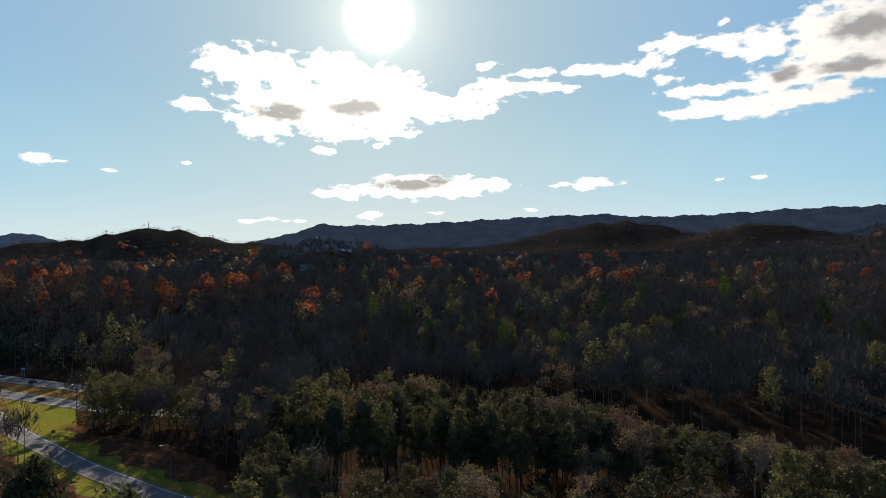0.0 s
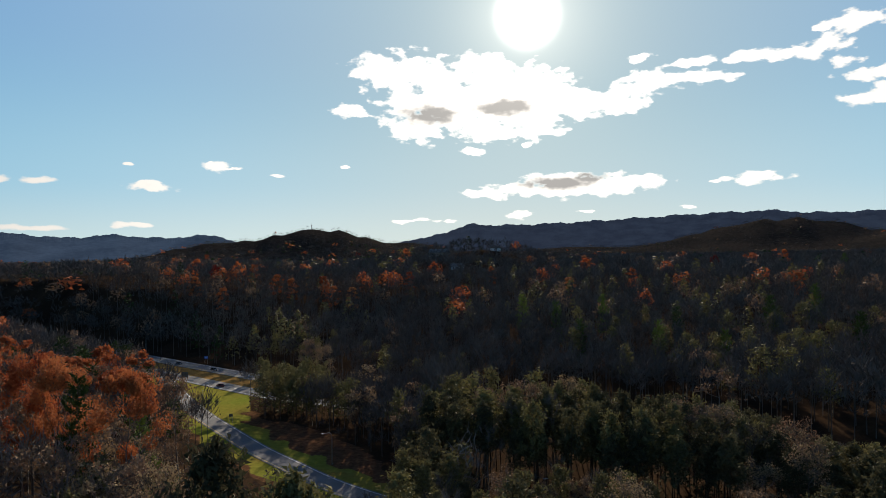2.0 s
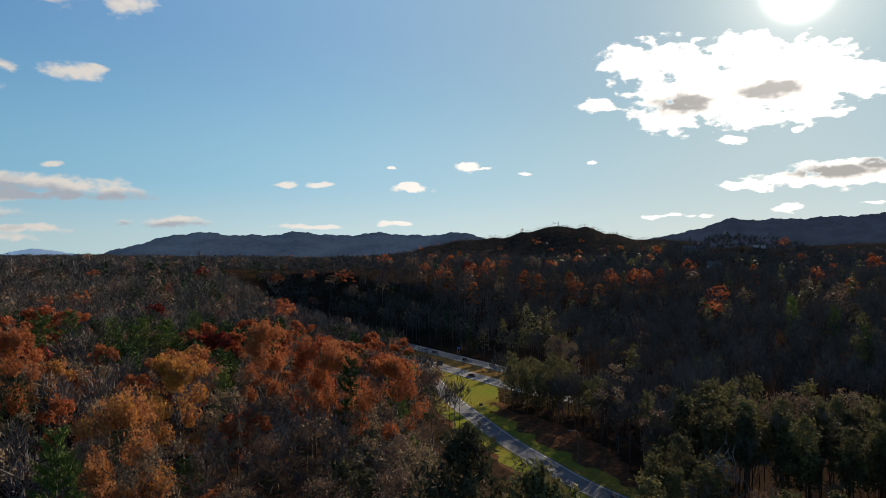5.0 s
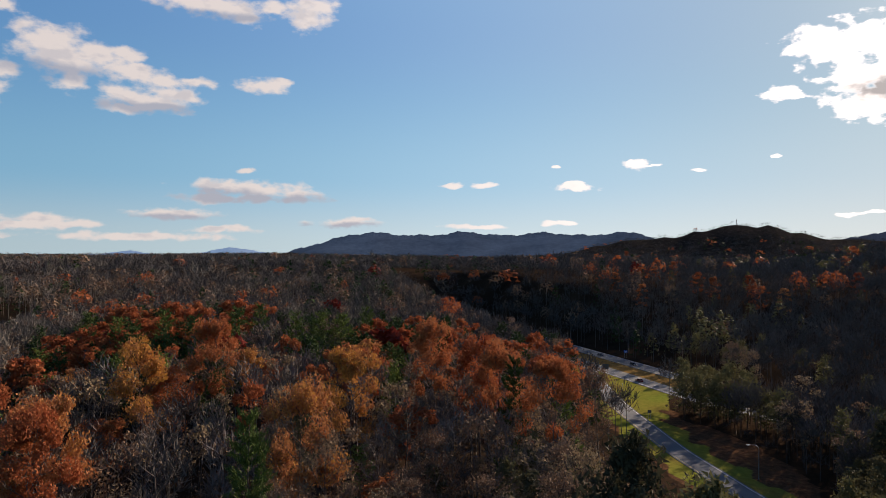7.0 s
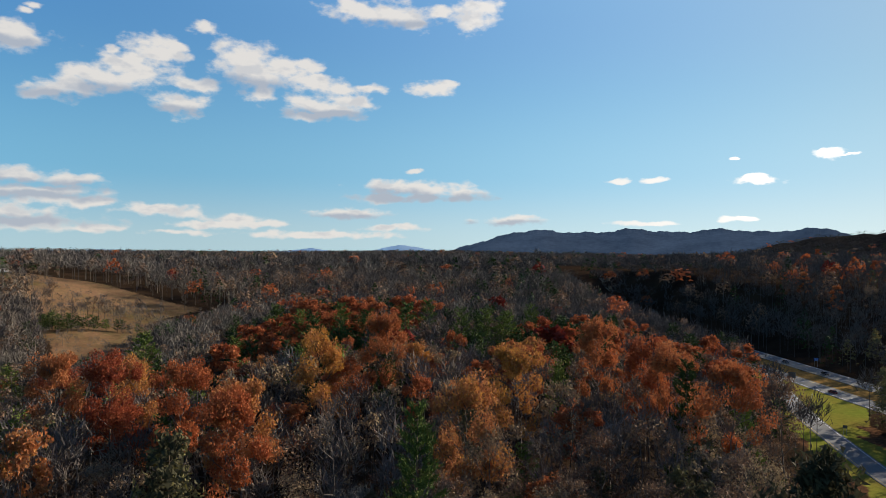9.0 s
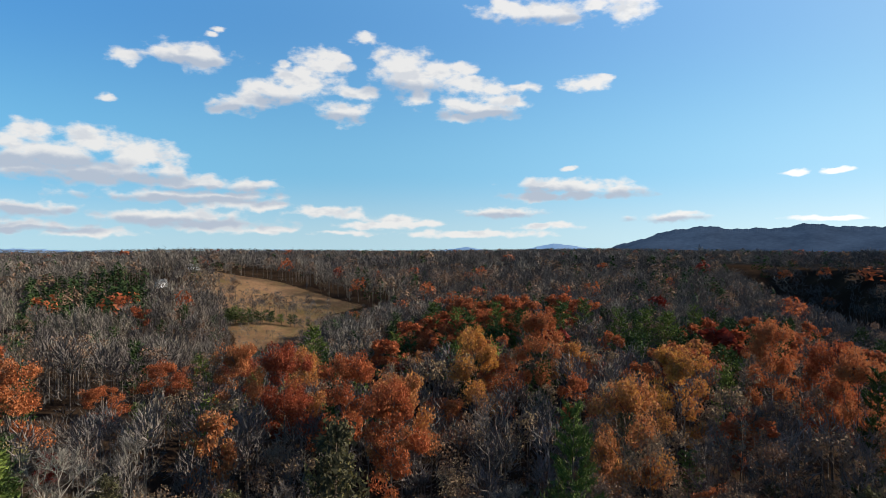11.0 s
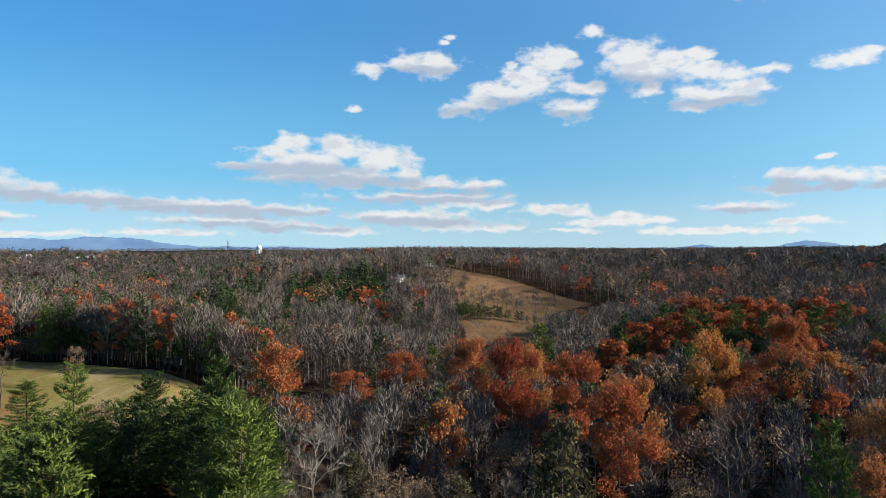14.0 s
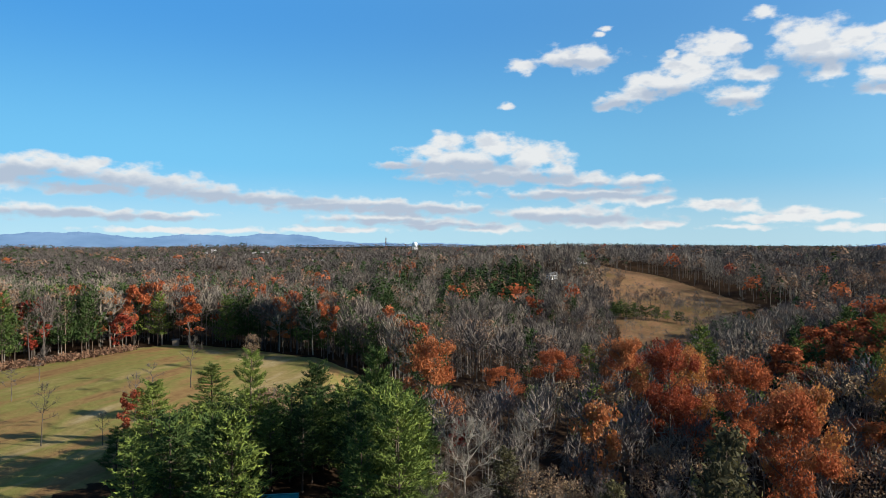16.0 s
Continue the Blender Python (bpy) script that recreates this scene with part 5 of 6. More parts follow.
def sow():
    near_x, near_y = grid(62, 275, 7.4, -38, 142)
    pine_x, pine_y = grid(140, 292, 5.0, -38, 27)
    near_d, near_a = np.hypot(near_x, near_y), np.degrees(np.arctan2(-near_x, near_y))
    # a close stand of pines, and the dark belt before the highway
    stand_x, stand_y = grid(72, 122, 5.0, 106, 126)
    k = ~((near_d > 140) & (near_a < 27)) & ~((near_d < 122) & (near_a > 106) & (near_a < 126)) & ((near_d < 215) | (near_a > 104))
    # the pine wood is a belt along the slip road; behind it lies a shaded hollow, open as far as the next slope
    pine_d, pine_a = np.hypot(pine_x, pine_y), np.degrees(np.arctan2(-pine_x, pine_y))
    belt = pine_d < 203 + 9 * np.sin(pine_a * 0.55) + 5 * np.sin(pine_a * 1.7) + 70 * smooth(pine_a, 7, 12)
    pine_x, pine_y = pine_x[belt], pine_y[belt]
    fill_x, fill_y = grid(58, 145, 9.0, 32, 82)
    x, y = np.concatenate([near_x[k], pine_x, stand_x, fill_x]), np.concatenate([near_y[k], pine_y, stand_y, fill_y])
    k = free(x, y)
    x, y = x[k], y[k]
    order = np.argsort(np.hypot(x, y))
    x, y = x[order], y[order]
    rest = {}
    wall_x, wall_y = grid(178, 268, 5.2, 104, 142)
    k = free(wall_x, wall_y)
    for px, py, pz, u in zip(wall_x[k], wall_y[k], ground_z(wall_x[k], wall_y[k]), RNG.random(k.sum())):
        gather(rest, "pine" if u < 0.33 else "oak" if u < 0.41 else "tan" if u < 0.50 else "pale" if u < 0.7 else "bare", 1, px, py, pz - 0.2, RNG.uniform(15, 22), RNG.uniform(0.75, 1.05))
    for px, py, kind, pz in zip(x, y, kinds(x, y), ground_z(x, y)):
        d, a = math.hypot(px, py), math.degrees(math.atan2(-px, py))
        h = RNG.uniform(17.0, 27) if a < 14 and d > 140 else RNG.uniform(15.5, 21)
        limit = EYE + d * math.tan(radians(float(ceiling(a)) - RNG.uniform(0, 1.0 if a < 14 else 2.4 if a < 104 else 1.8))) - pz
        if (a > 104 and d > 170) or (a < 28 and d > (205 if a > 12 else 228)):
            limit = 30
        if a < 30 and EYE - pz - h > d * 0.40:  # far below the view
            continue
        if 40 < a < 106 and d < 130:  # uneven young wood under the oaks
            h *= RNG.uniform(0.5, 1.0)
        if limit < 6:
            continue
        h = min(h, limit)
        wide = RNG.uniform(0.9, 1.15) * (18 / max(h, 9)) ** 0.4
        if COUNT.get(kind, 0) < 330:
            plant(kind, 0 if d < 118 or (d < 212 and a < 27 and (kind == "slim" or a < 10)) or (d < 225 and kind == "oak" and 36 < a < 104) or (a > 104 and 170 < d < 236) else 1, px, py, h, wide)
        else:
            gather(rest, kind, 1, px, py, pz - 0.2, h, wide)
    for d0, d1, step, grade, h0, h1, wide in FAR_BANDS:
        x, y = grid(d0, d1, step, -38, 142)
        fd, fa = np.hypot(x, y), np.degrees(np.arctan2(-x, y))
        k = free(x, y) & ~((fd < np.interp(fa, [-38, -12, 0, 10], [222, 235, 266, 284])) & (fa < 27)) & ~((fd < 275) & (fa > 104))
        x, y = x[k], y[k]
        z = ground_z(x, y)
        for px, py, pz, kind in zip(x, y, z, kinds(x, y)):
            pd, pa = math.hypot(px, py), math.degrees(math.atan2(-px, py))
            h = RNG.uniform(h0, h1)
            if pd > 2000 and pa < 45:
                h *= 0.65
            if pa < 12 and pd < 330:
                h *= 1.15
            if 77 < pa < 90.5 and pd < 500:  # young growth before the pasture
                h = min(h, EYE - pd * math.tan(radians(np.interp(pa, [77, 78.6, 80, 82, 82.8, 84, 84.8, 89.4], [4.0, 4.7, 5.0, 5.4, 5.9, 7.2, 7.6, 8.2]))) - pz)
                h = max(h, RNG.uniform(2.5, 4.0))
            gather(rest, kind, grade, px, py, pz - 0.3, h, wide * RNG.uniform(0.85, 1.2) * (1 if h > 12 else 1.5))
    for s in np.arange(-230, -128, 3.0):
        for o in (156, 160, 164, 168):
            p = HW_OUT * (o + float(bend(s)) + RNG.uniform(-1.5, 1.5)) + HW_DIR * float(s + RNG.uniform(-1, 1))
            if not in_bank(p.x, p.y) and not in_road(p.x, p.y):
                gather(rest, "slim" if RNG.random() < 0.6 else "bare", 2, p.x, p.y, float(ground_z(p.x, p.y)) - 0.8, RNG.uniform(7, 14), RNG.uniform(1.0, 1.6))
    # thin undergrowth that fills the woods between the trunks
    x, y = grid(125, 300, 12.0, -38, 142)
    k = free(x, y) & ((np.hypot(x, y) < 200) | (np.degrees(np.arctan2(-x, y)) > 12))
    for px, py, pz in zip(x[k], y[k], ground_z(x[k], y[k])):
        gather(rest, "bare", 3, px, py, pz - 0.6, RNG.uniform(4, 8), RNG.uniform(1.2, 2.0))
    x, y = grid(62, 125, 9.0, 56, 108)
    k = free(x, y)
    for px, py, pz in zip(x[k], y[k], ground_z(x[k], y[k])):
        gather(rest, "bare", 3, px, py, pz - 0.6, RNG.uniform(3, 6), RNG.uniform(0.8, 1.3))
    for kind in NAMES:
        parts = [(s, rest[(kind, s)]) for s in ("wood", "crown") if (kind, s) in rest]
        if not parts:
            continue
        root = new(NAMES[kind])
        tagged(root, FAR_LABELS[kind], "woods", kind="stuff")
        for slot, soup in parts:
            new("trunks" if slot == "wood" else "crowns", mesh_of(slot, soup, MATS.get((kind, slot), BARK))).parent = root


sow()

# ---- things ----
def part(name, bm, mat, parent=None, label=""):
    me = bpy.data.meshes.new(name)
    bm.to_mesh(me)
    bm.free()
    me.materials.append(mat)
    ob = new(name, me)
    ob.parent = parent
    return tagged(ob, label) if label else ob


def thing(name, x, y, z, turn, label, category, group=""):
    root = new(name)
    root.matrix_world = pose(x, y, z, 0, 0, turn)
    return tagged(root, label, category, group)


def box(bm, x, y, z, sx, sy, sz, bevel=0.0):
    """A block with its base centre at x, y, z."""
    r = bmesh.ops.create_cube(bm, size=1.0, matrix=Matrix.Translation((x, y, z + sz / 2)) @ Matrix.Diagonal((sx, sy, sz, 1)))
    if bevel:
        edges = list({e for v in r["verts"] for e in v.link_edges})
        bmesh.ops.bevel(bm, geom=edges, offset=bevel, segments=2, affect="EDGES")
    return bm


def cylinder(bm, x, y, z, r0, r1, h, n=12, m=Matrix()):
    bmesh.ops.create_cone(bm, cap_ends=True, segments=n, radius1=r0, radius2=r1, depth=h, matrix=Matrix.Translation((x, y, z + h / 2)) @ m)
    return bm


def made_box(*args, **kw):
    return box(bmesh.new(), *args, **kw)


def made_cyl(*args, **kw):
    return cylinder(bmesh.new(), *args, **kw)


STEEL = plain("galvanised_steel", (0.42, 0.43, 0.44), 0.45, 0.8)
DARK_STEEL = plain("dark_sign_back", (0.10, 0.105, 0.11), 0.5, 0.5)
BLUE_SIGN = plain("blue_sign_face", (0.02, 0.10, 0.42), 0.5)
WHITE = plain("white_paint", (0.80, 0.80, 0.78), 0.5)
GREY_ROOF = plain("grey_shingles", (0.16, 0.155, 0.15), 0.9)
BROWN_ROOF = plain("brown_shingles", (0.13, 0.09, 0.07), 0.9)
TEAL = plain("teal_metal_roof", (0.02, 0.24, 0.25), 0.4, 0.2)
WOOD = plain("weathered_boards", (0.24, 0.18, 0.13), 0.85)
RUBBER = plain("black_rubber", (0.02, 0.02, 0.02), 0.8)
RED_MAST = plain("rusty_red_lattice", (0.16, 0.06, 0.045), 0.7)
GLASS_DARK = plain("dark_glass", (0.015, 0.018, 0.02), 0.08)
BRIGHT = plain("white_lens", (0.75, 0.76, 0.78), 0.2)


def out_of_ground(x, y):
    return float(ground_z(x, y))


def street_lamp(x, y, turn):
    """Pole with a curved arm; the arm reaches along the thing's own x."""
    root = thing("street_lamp", x, y, out_of_ground(x, y), turn, "tall grey steel street lamp with a curved arm", "street lamp", "lamps along the slip road")
    part("base", made_cyl(0, 0, 0, 0.22, 0.2, 0.35, 10), STEEL, root)
    part("pole", made_cyl(0, 0, 0.3, 0.11, 0.07, 7.8, 10), STEEL, root)
    arm = bmesh.new()
    pts = [Vector((1.15 * (1 - math.cos(q)), 0, 8.1 + 1.15 * math.sin(q))) for q in [k * math.pi / 12 for k in range(7)]] + [Vector((2.3, 0, 9.2))]
    for a, b_ in zip(pts, pts[1:]):
        d = b_ - a
        bmesh.ops.create_cone(arm, cap_ends=True, segments=8, radius1=0.05, radius2=0.05, depth=d.length * 1.1,
                              matrix=Matrix.Translation((a + b_) / 2) @ d.to_track_quat("Z", "Y").to_matrix().to_4x4())
    part("arm", arm, STEEL, root)
    head = part("head", made_box(2.65, 0, 9.1, 0.85, 0.34, 0.18, bevel=0.05), STEEL, root)
    part("lens", made_box(2.7, 0, 9.06, 0.5, 0.26, 0.05), BRIGHT, head, "clear glass lamp lens")


street_lamp(-147, 238, 120)
street_lamp(-75, 189, 215)
street_lamp(-9, 160, 200)
street_lamp(-26, 149, 210)


def road_sign(x, y, turn, w, h, top, mat, label, bars=False):
    root = thing("road_sign", x, y, out_of_ground(x, y), turn, label, "road sign")
    for sx in (-w * 0.32, w * 0.32):
        part("post", made_box(sx, 0.06, -0.2, 0.1, 0.1, top + 0.1), STEEL, root)
    panel = part("panel", made_box(0, 0, top - h, w, 0.05, h, bevel=0.012), mat, root)
    for k in range(2):
        part("rail", made_box(0, 0.05, top - h * (0.25 + 0.5 * k), w * 0.95, 0.04, 0.07), STEEL, panel)
    if bars:
        for bx, bz, bw, bh in ((-0.22, 0.62, 0.30, 0.20), (0.22, 0.62, 0.30, 0.20), (0.0, 0.25, 0.7, 0.12)):
            part("bar", made_box(bx * w, -0.035, top - h + bz * h - bh * h / 2, bw * w, 0.012, bh * h), WHITE, panel, "plain white block on the sign")


road_sign(-191, 294, 30, 3.0, 2.6, 6.2, DARK_STEEL, "large dark sign seen from behind on two steel posts")
road_sign(-130, 229, 20, 1.3, 1.0, 3.4, DARK_STEEL, "small dark sign seen from behind beside the slip road")
road_sign(-217, 355, 28, 2.0, 1.5, 4.6, BLUE_SIGN, "blue service sign with white blocks beside the highway", True)


def car(x, y, turn, colour, label):
    """A passenger car, its nose along the thing's own x."""
    paint = plain("car_paint", colour, 0.3, 0.2)
    root = thing("car", x, y, ROAD_Z + 0.01, turn, label, "car", "cars on the highway")
    body = bmesh.new()
    side = [(-2.25, 0.32), (-2.3, 0.75), (-2.1, 0.95), (-1.0, 1.0), (0.9, 0.98), (1.9, 0.86), (2.28, 0.68), (2.3, 0.35)]
    for yy in (-0.88, 0.88):
        for px, pz in side:
            body.verts.new((px, yy * (0.96 if pz < 0.4 else 1), pz))
    body.verts.ensure_lookup_table()
    n = len(side)
    for k in range(n):
        j = (k + 1) % n
        body.faces.new([body.verts[i] for i in (k, j, j + n, k + n)])
    body.faces.new([body.verts[i] for i in range(n - 1, -1, -1)])
    body.faces.new([body.verts[i] for i in range(n, 2 * n)])
    bmesh.ops.bevel(body, geom=list(body.edges), offset=0.06, segments=2, affect="EDGES")
    shell = part("body", body, paint, root)
    cabin = bmesh.new()
    low, high = [(-1.9, 0.78), (1.15, 0.78)], [(-1.3, 0.66), (0.35, 0.66)]
    ring0 = [cabin.verts.new((px, s * w, 0.97)) for (px, w) in low for s in (-1, 1)]
    ring1 = [cabin.verts.new((px, s * w, 1.46)) for (px, w) in high for s in (-1, 1)]
    for a, b_ in ((0, 1), (1, 3), (3, 2), (2, 0)):
        cabin.faces.new((ring0[a], ring0[b_], ring1[b_], ring1[a]))
    part("windows", cabin, GLASS_DARK, root, "dark glazed cabin windows")
    part("roof", made_box(-0.47, 0, 1.44, 1.7, 1.34, 0.06, bevel=0.02), paint, root)
    for wx in (-1.4, 1.4):
        for wy in (-0.8, 0.8):
            wheel = part("wheel", made_cyl(wx, wy, 0.21, 0.33, 0.33, 0.22, 16, Matrix.Rotation(math.pi / 2, 4, "X")), RUBBER, root)
            part("rim", made_cyl(wx, wy * 1.13, 0.31, 0.2, 0.2, 0.03, 12, Matrix.Rotation(math.pi / 2, 4, "X")), STEEL, wheel)
    for s in (-0.6, 0.6):
        part("headlight", made_box(2.27, s, 0.62, 0.06, 0.34, 0.14), BRIGHT, shell)


for s, o, c, lab in ((-288, 179.8, (0.14, 0.015, 0.015), "dark red saloon car on the highway"), (-332, 203.5, (0.02, 0.02, 0.022), "black car on the far carriageway"),
                     (-368, 203.5, (0.10, 0.105, 0.11), "dark grey car on the far carriageway")):
    p = HW_OUT * o + HW_DIR * s
    car(p.x, p.y, math.degrees(math.atan2(HW_DIR.y, HW_DIR.x)) + (180 if o < 190 else 0), c, lab)


def house(az, d, turn, w, l, h, wall_mat, roof_mat, label, lift=0.0, pitch=0.42):
    """A gabled house with windows, a door and a chimney."""
    x, y = at(az, d)
    root = thing("house", x, y, out_of_ground(x, y) + lift, turn, label, "house")
    part("wall", made_box(0, 0, -1.5, w, l, h + 1.5), wall_mat, root)
    roof = bmesh.new()
    e, top = 0.5, h + w * pitch
    v = [roof.verts.new(q) for q in ((-w / 2 - e, -l / 2 - e, h - 0.25), (w / 2 + e, -l / 2 - e, h - 0.25), (0, -l / 2 - e, top), (-w / 2 - e, l / 2 + e, h - 0.25), (w / 2 + e, l / 2 + e, h - 0.25), (0, l / 2 + e, top))]
    for f in ((0, 1, 2), (3, 5, 4), (0, 2, 5, 3), (1, 4, 5, 2), (0, 3, 4, 1)):
        roof.faces.new([v[i] for i in f])
    r = part("roof", roof, roof_mat, root)
    part("chimney", made_box(w * 0.2, l * 0.25, h, 0.7, 0.7, w * pitch + 0.6), GREY_ROOF, r)
    floors = max(1, int(h / 2.8))
    for fl in range(floors):
        for k in range(3):
            for side in (-1, 1):
                win = part("window", made_box(side * (w / 2 + 0.02), (k - 1) * l * 0.3, 0.9 + 2.8 * fl, 0.06, 1.0, 1.3), GLASS_DARK, root)
                part("sill", made_box(side * (w / 2 + 0.05), (k - 1) * l * 0.3, 0.8 + 2.8 * fl, 0.12, 1.2, 0.1), WHITE, win)
    part("door", made_box(w * 0.1, -l / 2 - 0.02, 0, 1.0, 0.06, 2.1), WOOD, root)
    return root


house(95.1, 520, 40, 4.5, 7, 3.4, WHITE, GREY_ROOF, "white two-storey farmhouse among bare trees above the pasture")
house(92.7, 640, 20, 6, 8, 3.0, WHITE, GREY_ROOF, "small white house at the top of the pasture")
house(93.9, 600, 100, 6, 9, 3.0, WOOD, BROWN_ROOF, "brown wooden farm shed near the pasture")
house(47.6, 690, 60, 9, 22, 4.0, WHITE, GREY_ROOF, "long white low building among the far woods")
house(48.8, 730, 30, 8, 14, 4.0, WHITE, BROWN_ROOF, "white house with a brown roof among the far woods")
house(12.7, 900, 80, 10, 26, 4.5, plain("buff_brick", (0.26, 0.20, 0.15), 0.8), GREY_ROOF, "long low buff building in a clearing")
house(11.2, 700, 95, 7, 13, 3.2, plain("grey_siding", (0.30, 0.30, 0.29), 0.8), GREY_ROOF, "grey house below the far clearing")
house(8.0, 900, 70, 7, 12, 3.5, WHITE, BROWN_ROOF, "small white house in the far woods")
TOWN = [(120.2, 1300, 11, 24, 0), (119.4, 1330, 9, 15, 40), (118.4, 1420, 10, 30, 90), (122.6, 1410, 9, 14, 20), (117.9, 1400, 8, 14, 70), (114.3, 1170, 10, 22, 10),
        (115.0, 1190, 8, 12, 50), (123.2, 1390, 8, 12, 30), (121.0, 1290, 8, 20, 80), (118.9, 1445, 9, 18, 95)]
for a_, d_, w_, l_, r_ in TOWN:
    house(a_, d_, r_, w_ * 0.7, l_ * 0.6, 4.0, WHITE if r_ % 20 else plain("beige_siding", (0.45, 0.41, 0.35), 0.8), GREY_ROOF if (r_ // 10) % 2 else WHITE, "pale building of the far town among bare trees")


def water_tower(az, d, h):
    x, y = at(az, d)
    root = thing("water_tower", x, y, out_of_ground(x, y), 0, "white water tower standing above the far woods", "water tower")
    tank = bmesh.new()
    bmesh.ops.create_uvsphere(tank, u_segments=24, v_segments=14, radius=1.0, matrix=Matrix.Translation((0, 0, h - 7)) @ Matrix.Diagonal((7.5, 7.5, 7, 1)))
    part("tank", tank, WHITE, root)
    part("walkway", made_cyl(0, 0, h - 8, 7.2, 7.2, 0.5, 24), STEEL, root)
    part("riser", made_cyl(0, 0, 0, 1.2, 1.2, h - 10, 14), WHITE, root)
    for k in range(6):
        q = k * math.pi / 3
        leg = bmesh.new()
        a, b_ = Vector((9 * math.cos(q), 9 * math.sin(q), -1)), Vector((6 * math.cos(q), 6 * math.sin(q), h - 8))
        bmesh.ops.create_cone(leg, cap_ends=True, segments=8, radius1=0.6, radius2=0.5, depth=(b_ - a).length,
                              matrix=Matrix.Translation((a + b_) / 2) @ (b_ - a).to_track_quat("Z", "Y").to_matrix().to_4x4())
        part("leg", leg, WHITE, root)


water_tower(106.5, 1900, 33)


def lattice_mast(az, d, h, w, label):
    x, y = at(az, d)
    root = thing("radio_mast", x, y, out_of_ground(x, y), 0, label, "mast")
    for sx, sy in ((-1, -1), (1, -1), (1, 1), (-1, 1)):
        part("leg", made_box(sx * w / 2, sy * w / 2, -1, 0.35, 0.35, h), RED_MAST, root)
    braces = bmesh.new()
    n = int(h / (w * 1.6))
    for k in range(n):
        z0 = h * k / n
        for s in (-1, 1):
            for a, b_ in (((-w / 2, s * w / 2, z0), (w / 2, s * w / 2, z0 + h / n)), ((s * w / 2, -w / 2, z0), (s * w / 2, w / 2, z0 + h / n))):
                a, b_ = Vector(a), Vector(b_)
                bmesh.ops.create_cone(braces, cap_ends=False, segments=4, radius1=0.12, radius2=0.12, depth=(b_ - a).length,
                                      matrix=Matrix.Translation((a + b_) / 2) @ (b_ - a).to_track_quat("Z", "Y").to_matrix().to_4x4())
    part("bracing", braces, RED_MAST, root)
    part("antenna", made_box(0, 0, h - 1, 0.3, 0.3, 6), RED_MAST, root)


lattice_mast(108.9, 1850, 44, 2.2, "tall rusty red lattice mast above the far woods")
lattice_mast(23.2, 2290, 16, 1.6, "thin radio mast on the dark hilltop")


def teal_shed():
    x, y = at(117.7, 86)
    z = out_of_ground(x, y)
    root = thing("shed", x, y, z, 22, "small shed with a teal metal gable roof among the pines", "shed")
    part("wall", made_box(0, 0, -0.3, 5.0, 4.4, 2.8), WOOD, root)
    roof = bmesh.new()
    for s in (-1, 1):
        vs = [roof.verts.new(q) for q in ((s * 2.9, -2.6, 2.35), (s * 2.9, 2.6, 2.35), (0, 2.6, 3.9), (0, -2.6, 3.9), (s * 2.9, -2.6, 2.25), (s * 2.9, 2.6, 2.25), (0, 2.6, 3.8), (0, -2.6, 3.8))]
        for f in ((0, 1, 2, 3), (4, 7, 6, 5), (0, 4, 5, 1), (1, 5, 6, 2), (3, 2, 6, 7), (0, 3, 7, 4)):
            roof.faces.new([vs[i] for i in f])
    r = part("roof", roof, TEAL, root, "teal standing-seam metal roof")
    for s in (-1, 1):
        for k in range(6):
            seam = bmesh.new()
            box(seam, 0, 0, 0, 3.25, 0.04, 0.05)
            ob = part("seam", seam, TEAL, r)
            ob.matrix_local = pose(s * 1.45, -2.4 + 0.96 * k, 3.1, 0, s * 28.1, 0)
    part("ridge_cap", made_box(0, 0, 3.88, 0.3, 5.3, 0.06), TEAL, r)
    part("door", made_box(-2.52, 0, -0.1, 0.06, 1.6, 2.1), WHITE, root)


teal_shed()


def hut():
    x, y = at(125.4, 239)
    root = thing("hut", x, y, out_of_ground(x, y), 35, "small weathered wooden hut at the edge of the meadow", "hut")
    part("wall", made_box(0, 0, -0.2, 2.2, 2.0, 2.2), WOOD, root)
    part("roof", made_box(0, 0, 2.0, 2.7, 2.5, 0.16, bevel=0.03), GREY_ROOF, root)
    part("window", made_box(0.4, -1.02, 1.1, 0.7, 0.06, 0.5), GLASS_DARK, root)


hut()

# cedars, shrubs and lone bare trees on the grass
r_ = np.random.default_rng(31)
for k_ in range(26):  # a close row of dark cedars that thins out along the fence line
    u_ = (k_ / 25) ** 1.8
    plant("pine", 1, *at(90.2 - 7.2 * u_ + r_.normal() * 0.12, 404 + 12 * u_ + r_.uniform(-7, 7)), r_.uniform(6, 12) * (1 - 0.5 * u_), r_.uniform(1.3, 2.2))
for a_, d_, h_, k_ in ((85.6, 455, 14, "bare"), (86.2, 462, 13, "bare"), (87.3, 460, 13, "bare"), (88.3, 475, 14, "bare"), (89.0, 470, 12, "bare"), (89.6, 490, 14, "tan"), (85.1, 458, 14, "tan"), (82.2, 448, 12, "bare"), (83.0, 432, 10, "tan"), (84.0, 415, 9, "bare"), (82.3, 470, 12, "bare"), (89.8, 520, 12, "bare"), (80.6, 500, 12, "bare"),
                       (134.5, 132, 11, "bare"), (128.3, 134, 11, "bare"), (124.3, 168, 12, "bare"), (119.6, 185, 10, "tan"), (130.5, 128, 6, "bare")):
    plant(k_, 0, *at(a_, d_), h_, 1.0)


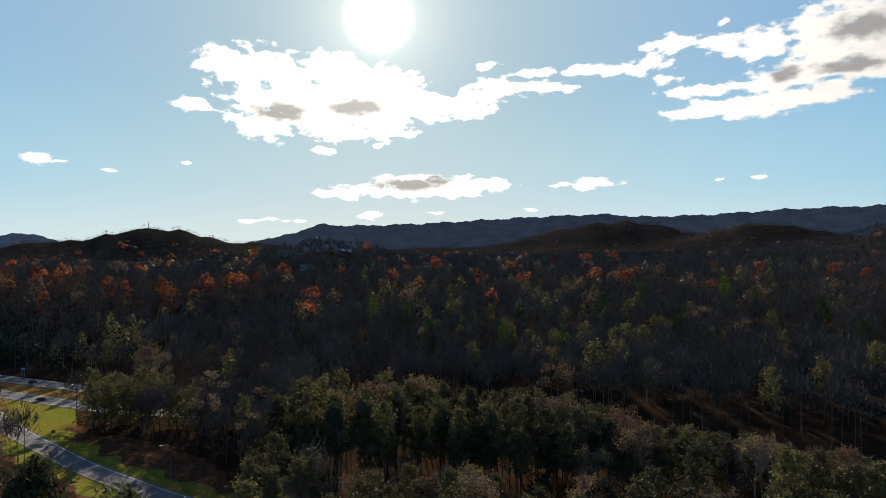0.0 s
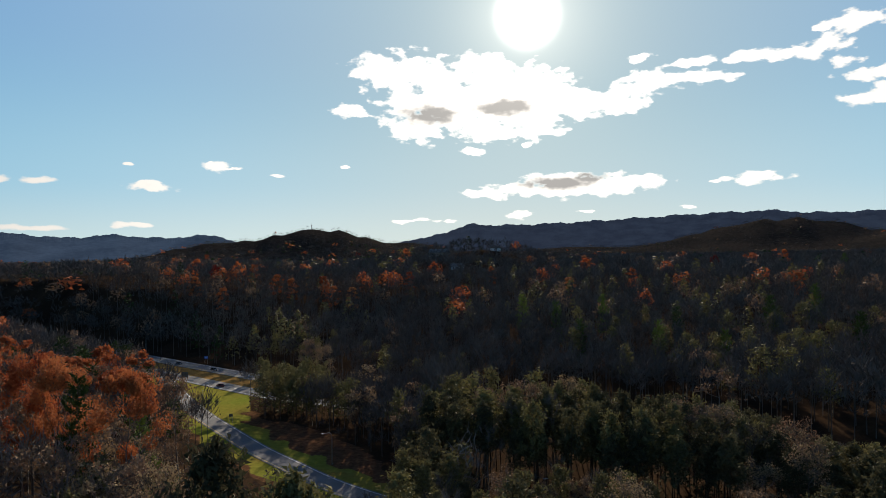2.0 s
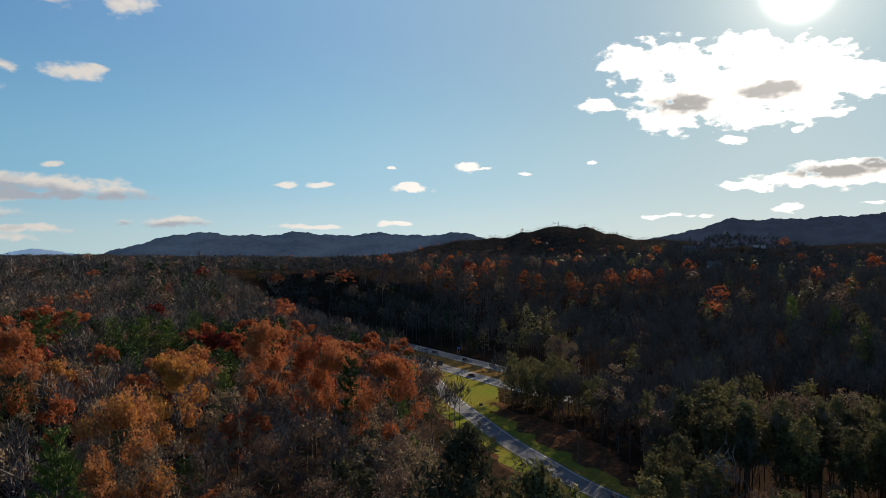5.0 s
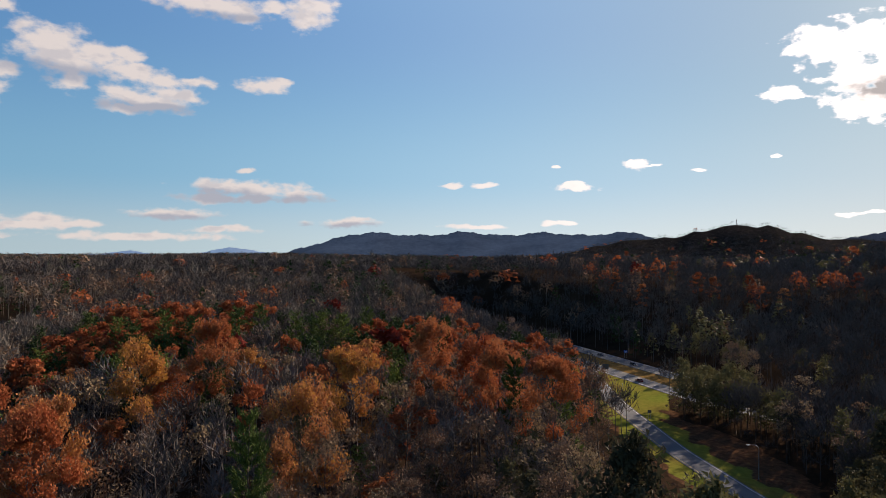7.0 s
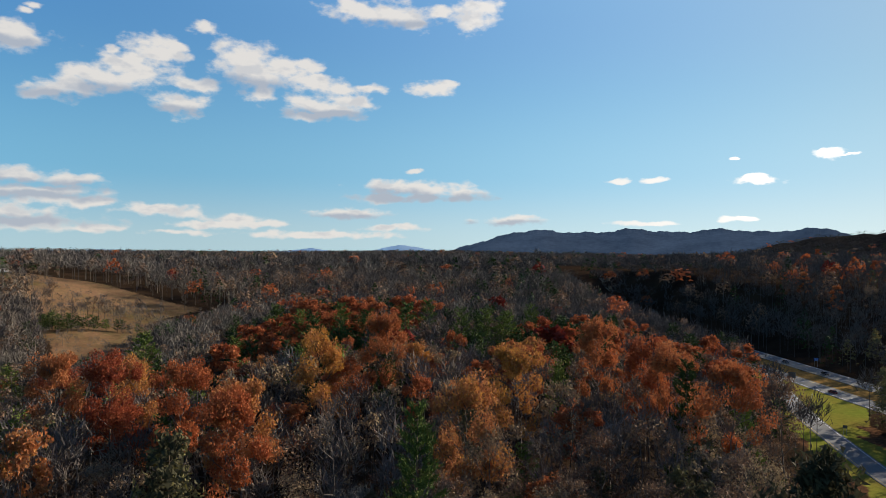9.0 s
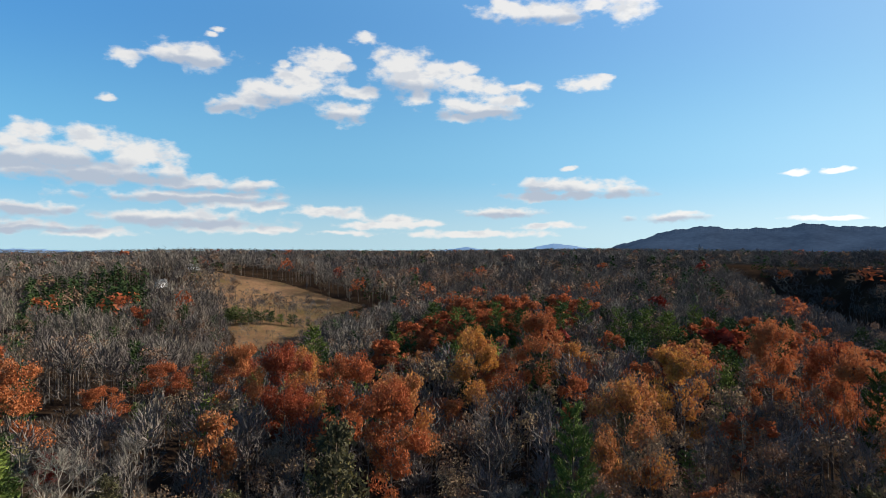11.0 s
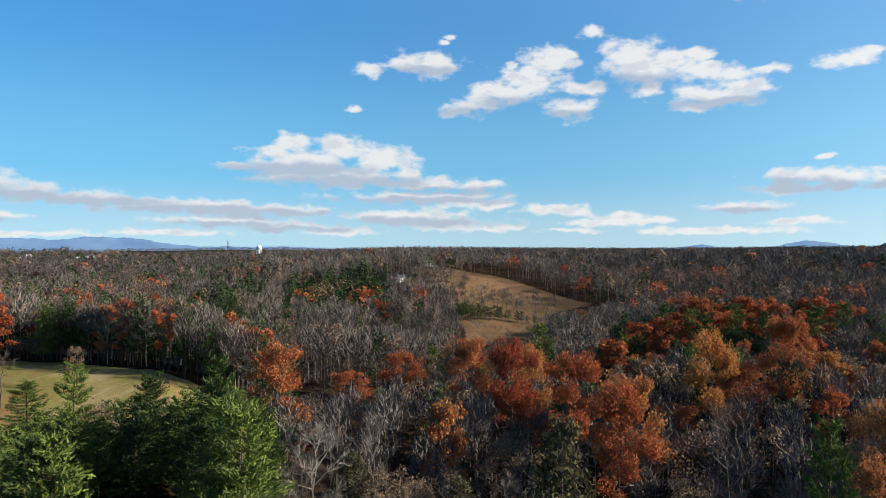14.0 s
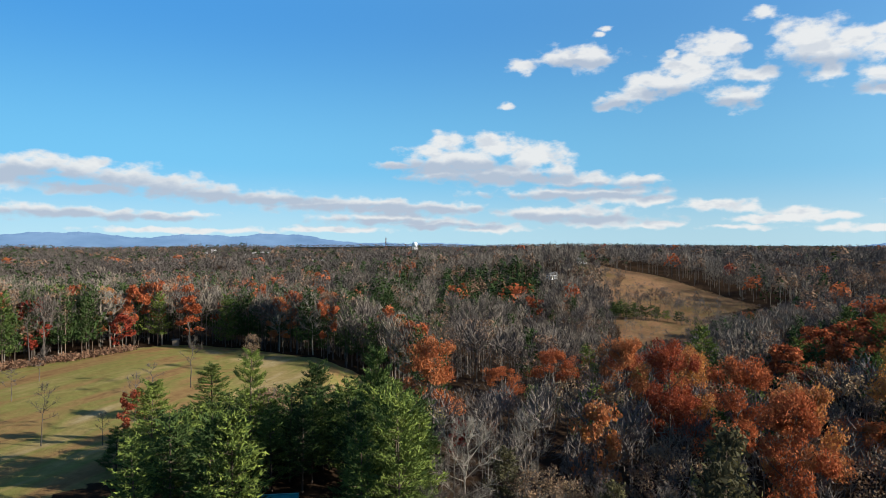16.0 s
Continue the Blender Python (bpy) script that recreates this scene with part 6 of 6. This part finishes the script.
for k_ in range(36):  # bare trees scattered over the upper pasture
    a_ = r_.uniform(89.2, 92.6) if k_ < 18 else r_.uniform(83.5, 90)
    d_ = r_.uniform(470, 590) if k_ < 18 else r_.uniform(432, 475)
    plant("bare" if k_ % 4 else "tan", 1, *at(a_, d_), r_.uniform(8, 14), 1.1)


def scrub():
    """Grey-brown scrub over the middle of the pasture, with open strips of grass between."""
    soup = Soup()
    r = np.random.default_rng(77)
    v0 = [m[4][0].arrays() for m in MODELS[("bare", 2)]]
    for k in range(560):
        a_ = r.uniform(81.5, 92.8)
        far = float(np.interp(a_, [80, 82.6, 87, 91, 93], [514, 545, 590, 632, 615]))
        d_ = r.uniform(352, far - 62)
        if 446 + 6 * math.sin(a_ * 2) < d_ < 466 + 8 * math.sin(a_ * 1.3) and 84 < a_ < 88.6 or 378 < d_ < 402 + 6 * math.sin(a_ * 1.7) and a_ < 88:
            continue
        x, y = at(a_, d_)
        h = r.uniform(2.5, 6.5) / 20
        w = h * r.uniform(1.0, 1.6)
        v, f, t_ = v0[k % len(v0)]
        soup.add(v * (w, w, h) + (x, y, out_of_ground(x, y) - 0.5), f, np.clip(t_ * 0.6 + r.uniform(0, 0.35), 0, 1))
    tagged(new("scrub", mesh_of("scrub", soup, FAR_LIGHTENED_BARK)), "grey-brown leafless scrub over the dry pasture", "scrub", kind="stuff")


scrub()


def brush():
    """Low rusty brush along the meadow's edge and twiggy undergrowth in the near wood."""
    soup = Soup()
    r = np.random.default_rng(55)
    for k in range(420):
        a_ = r.uniform(128.5, 142)
        d_ = float(np.interp(a_, [128, 133, 138, 150], [228, 212, 203, 190])) + r.uniform(-3, 5)
        x, y = at(a_, d_)
        z = out_of_ground(x, y)
        c = np.array([x, y, z]) + r.normal(size=(16, 3)) * np.array([0.9, 0.9, 0.3]) + np.array([0, 0, 0.7])
        sprays(soup, c, 0.55, r, r.uniform(0, 0.7, 16))
    ob = new("brush", mesh_of("brush", soup, TAN))
    tagged(ob, "low rusty brush along the edge of the meadow", "brush", kind="stuff")


brush()
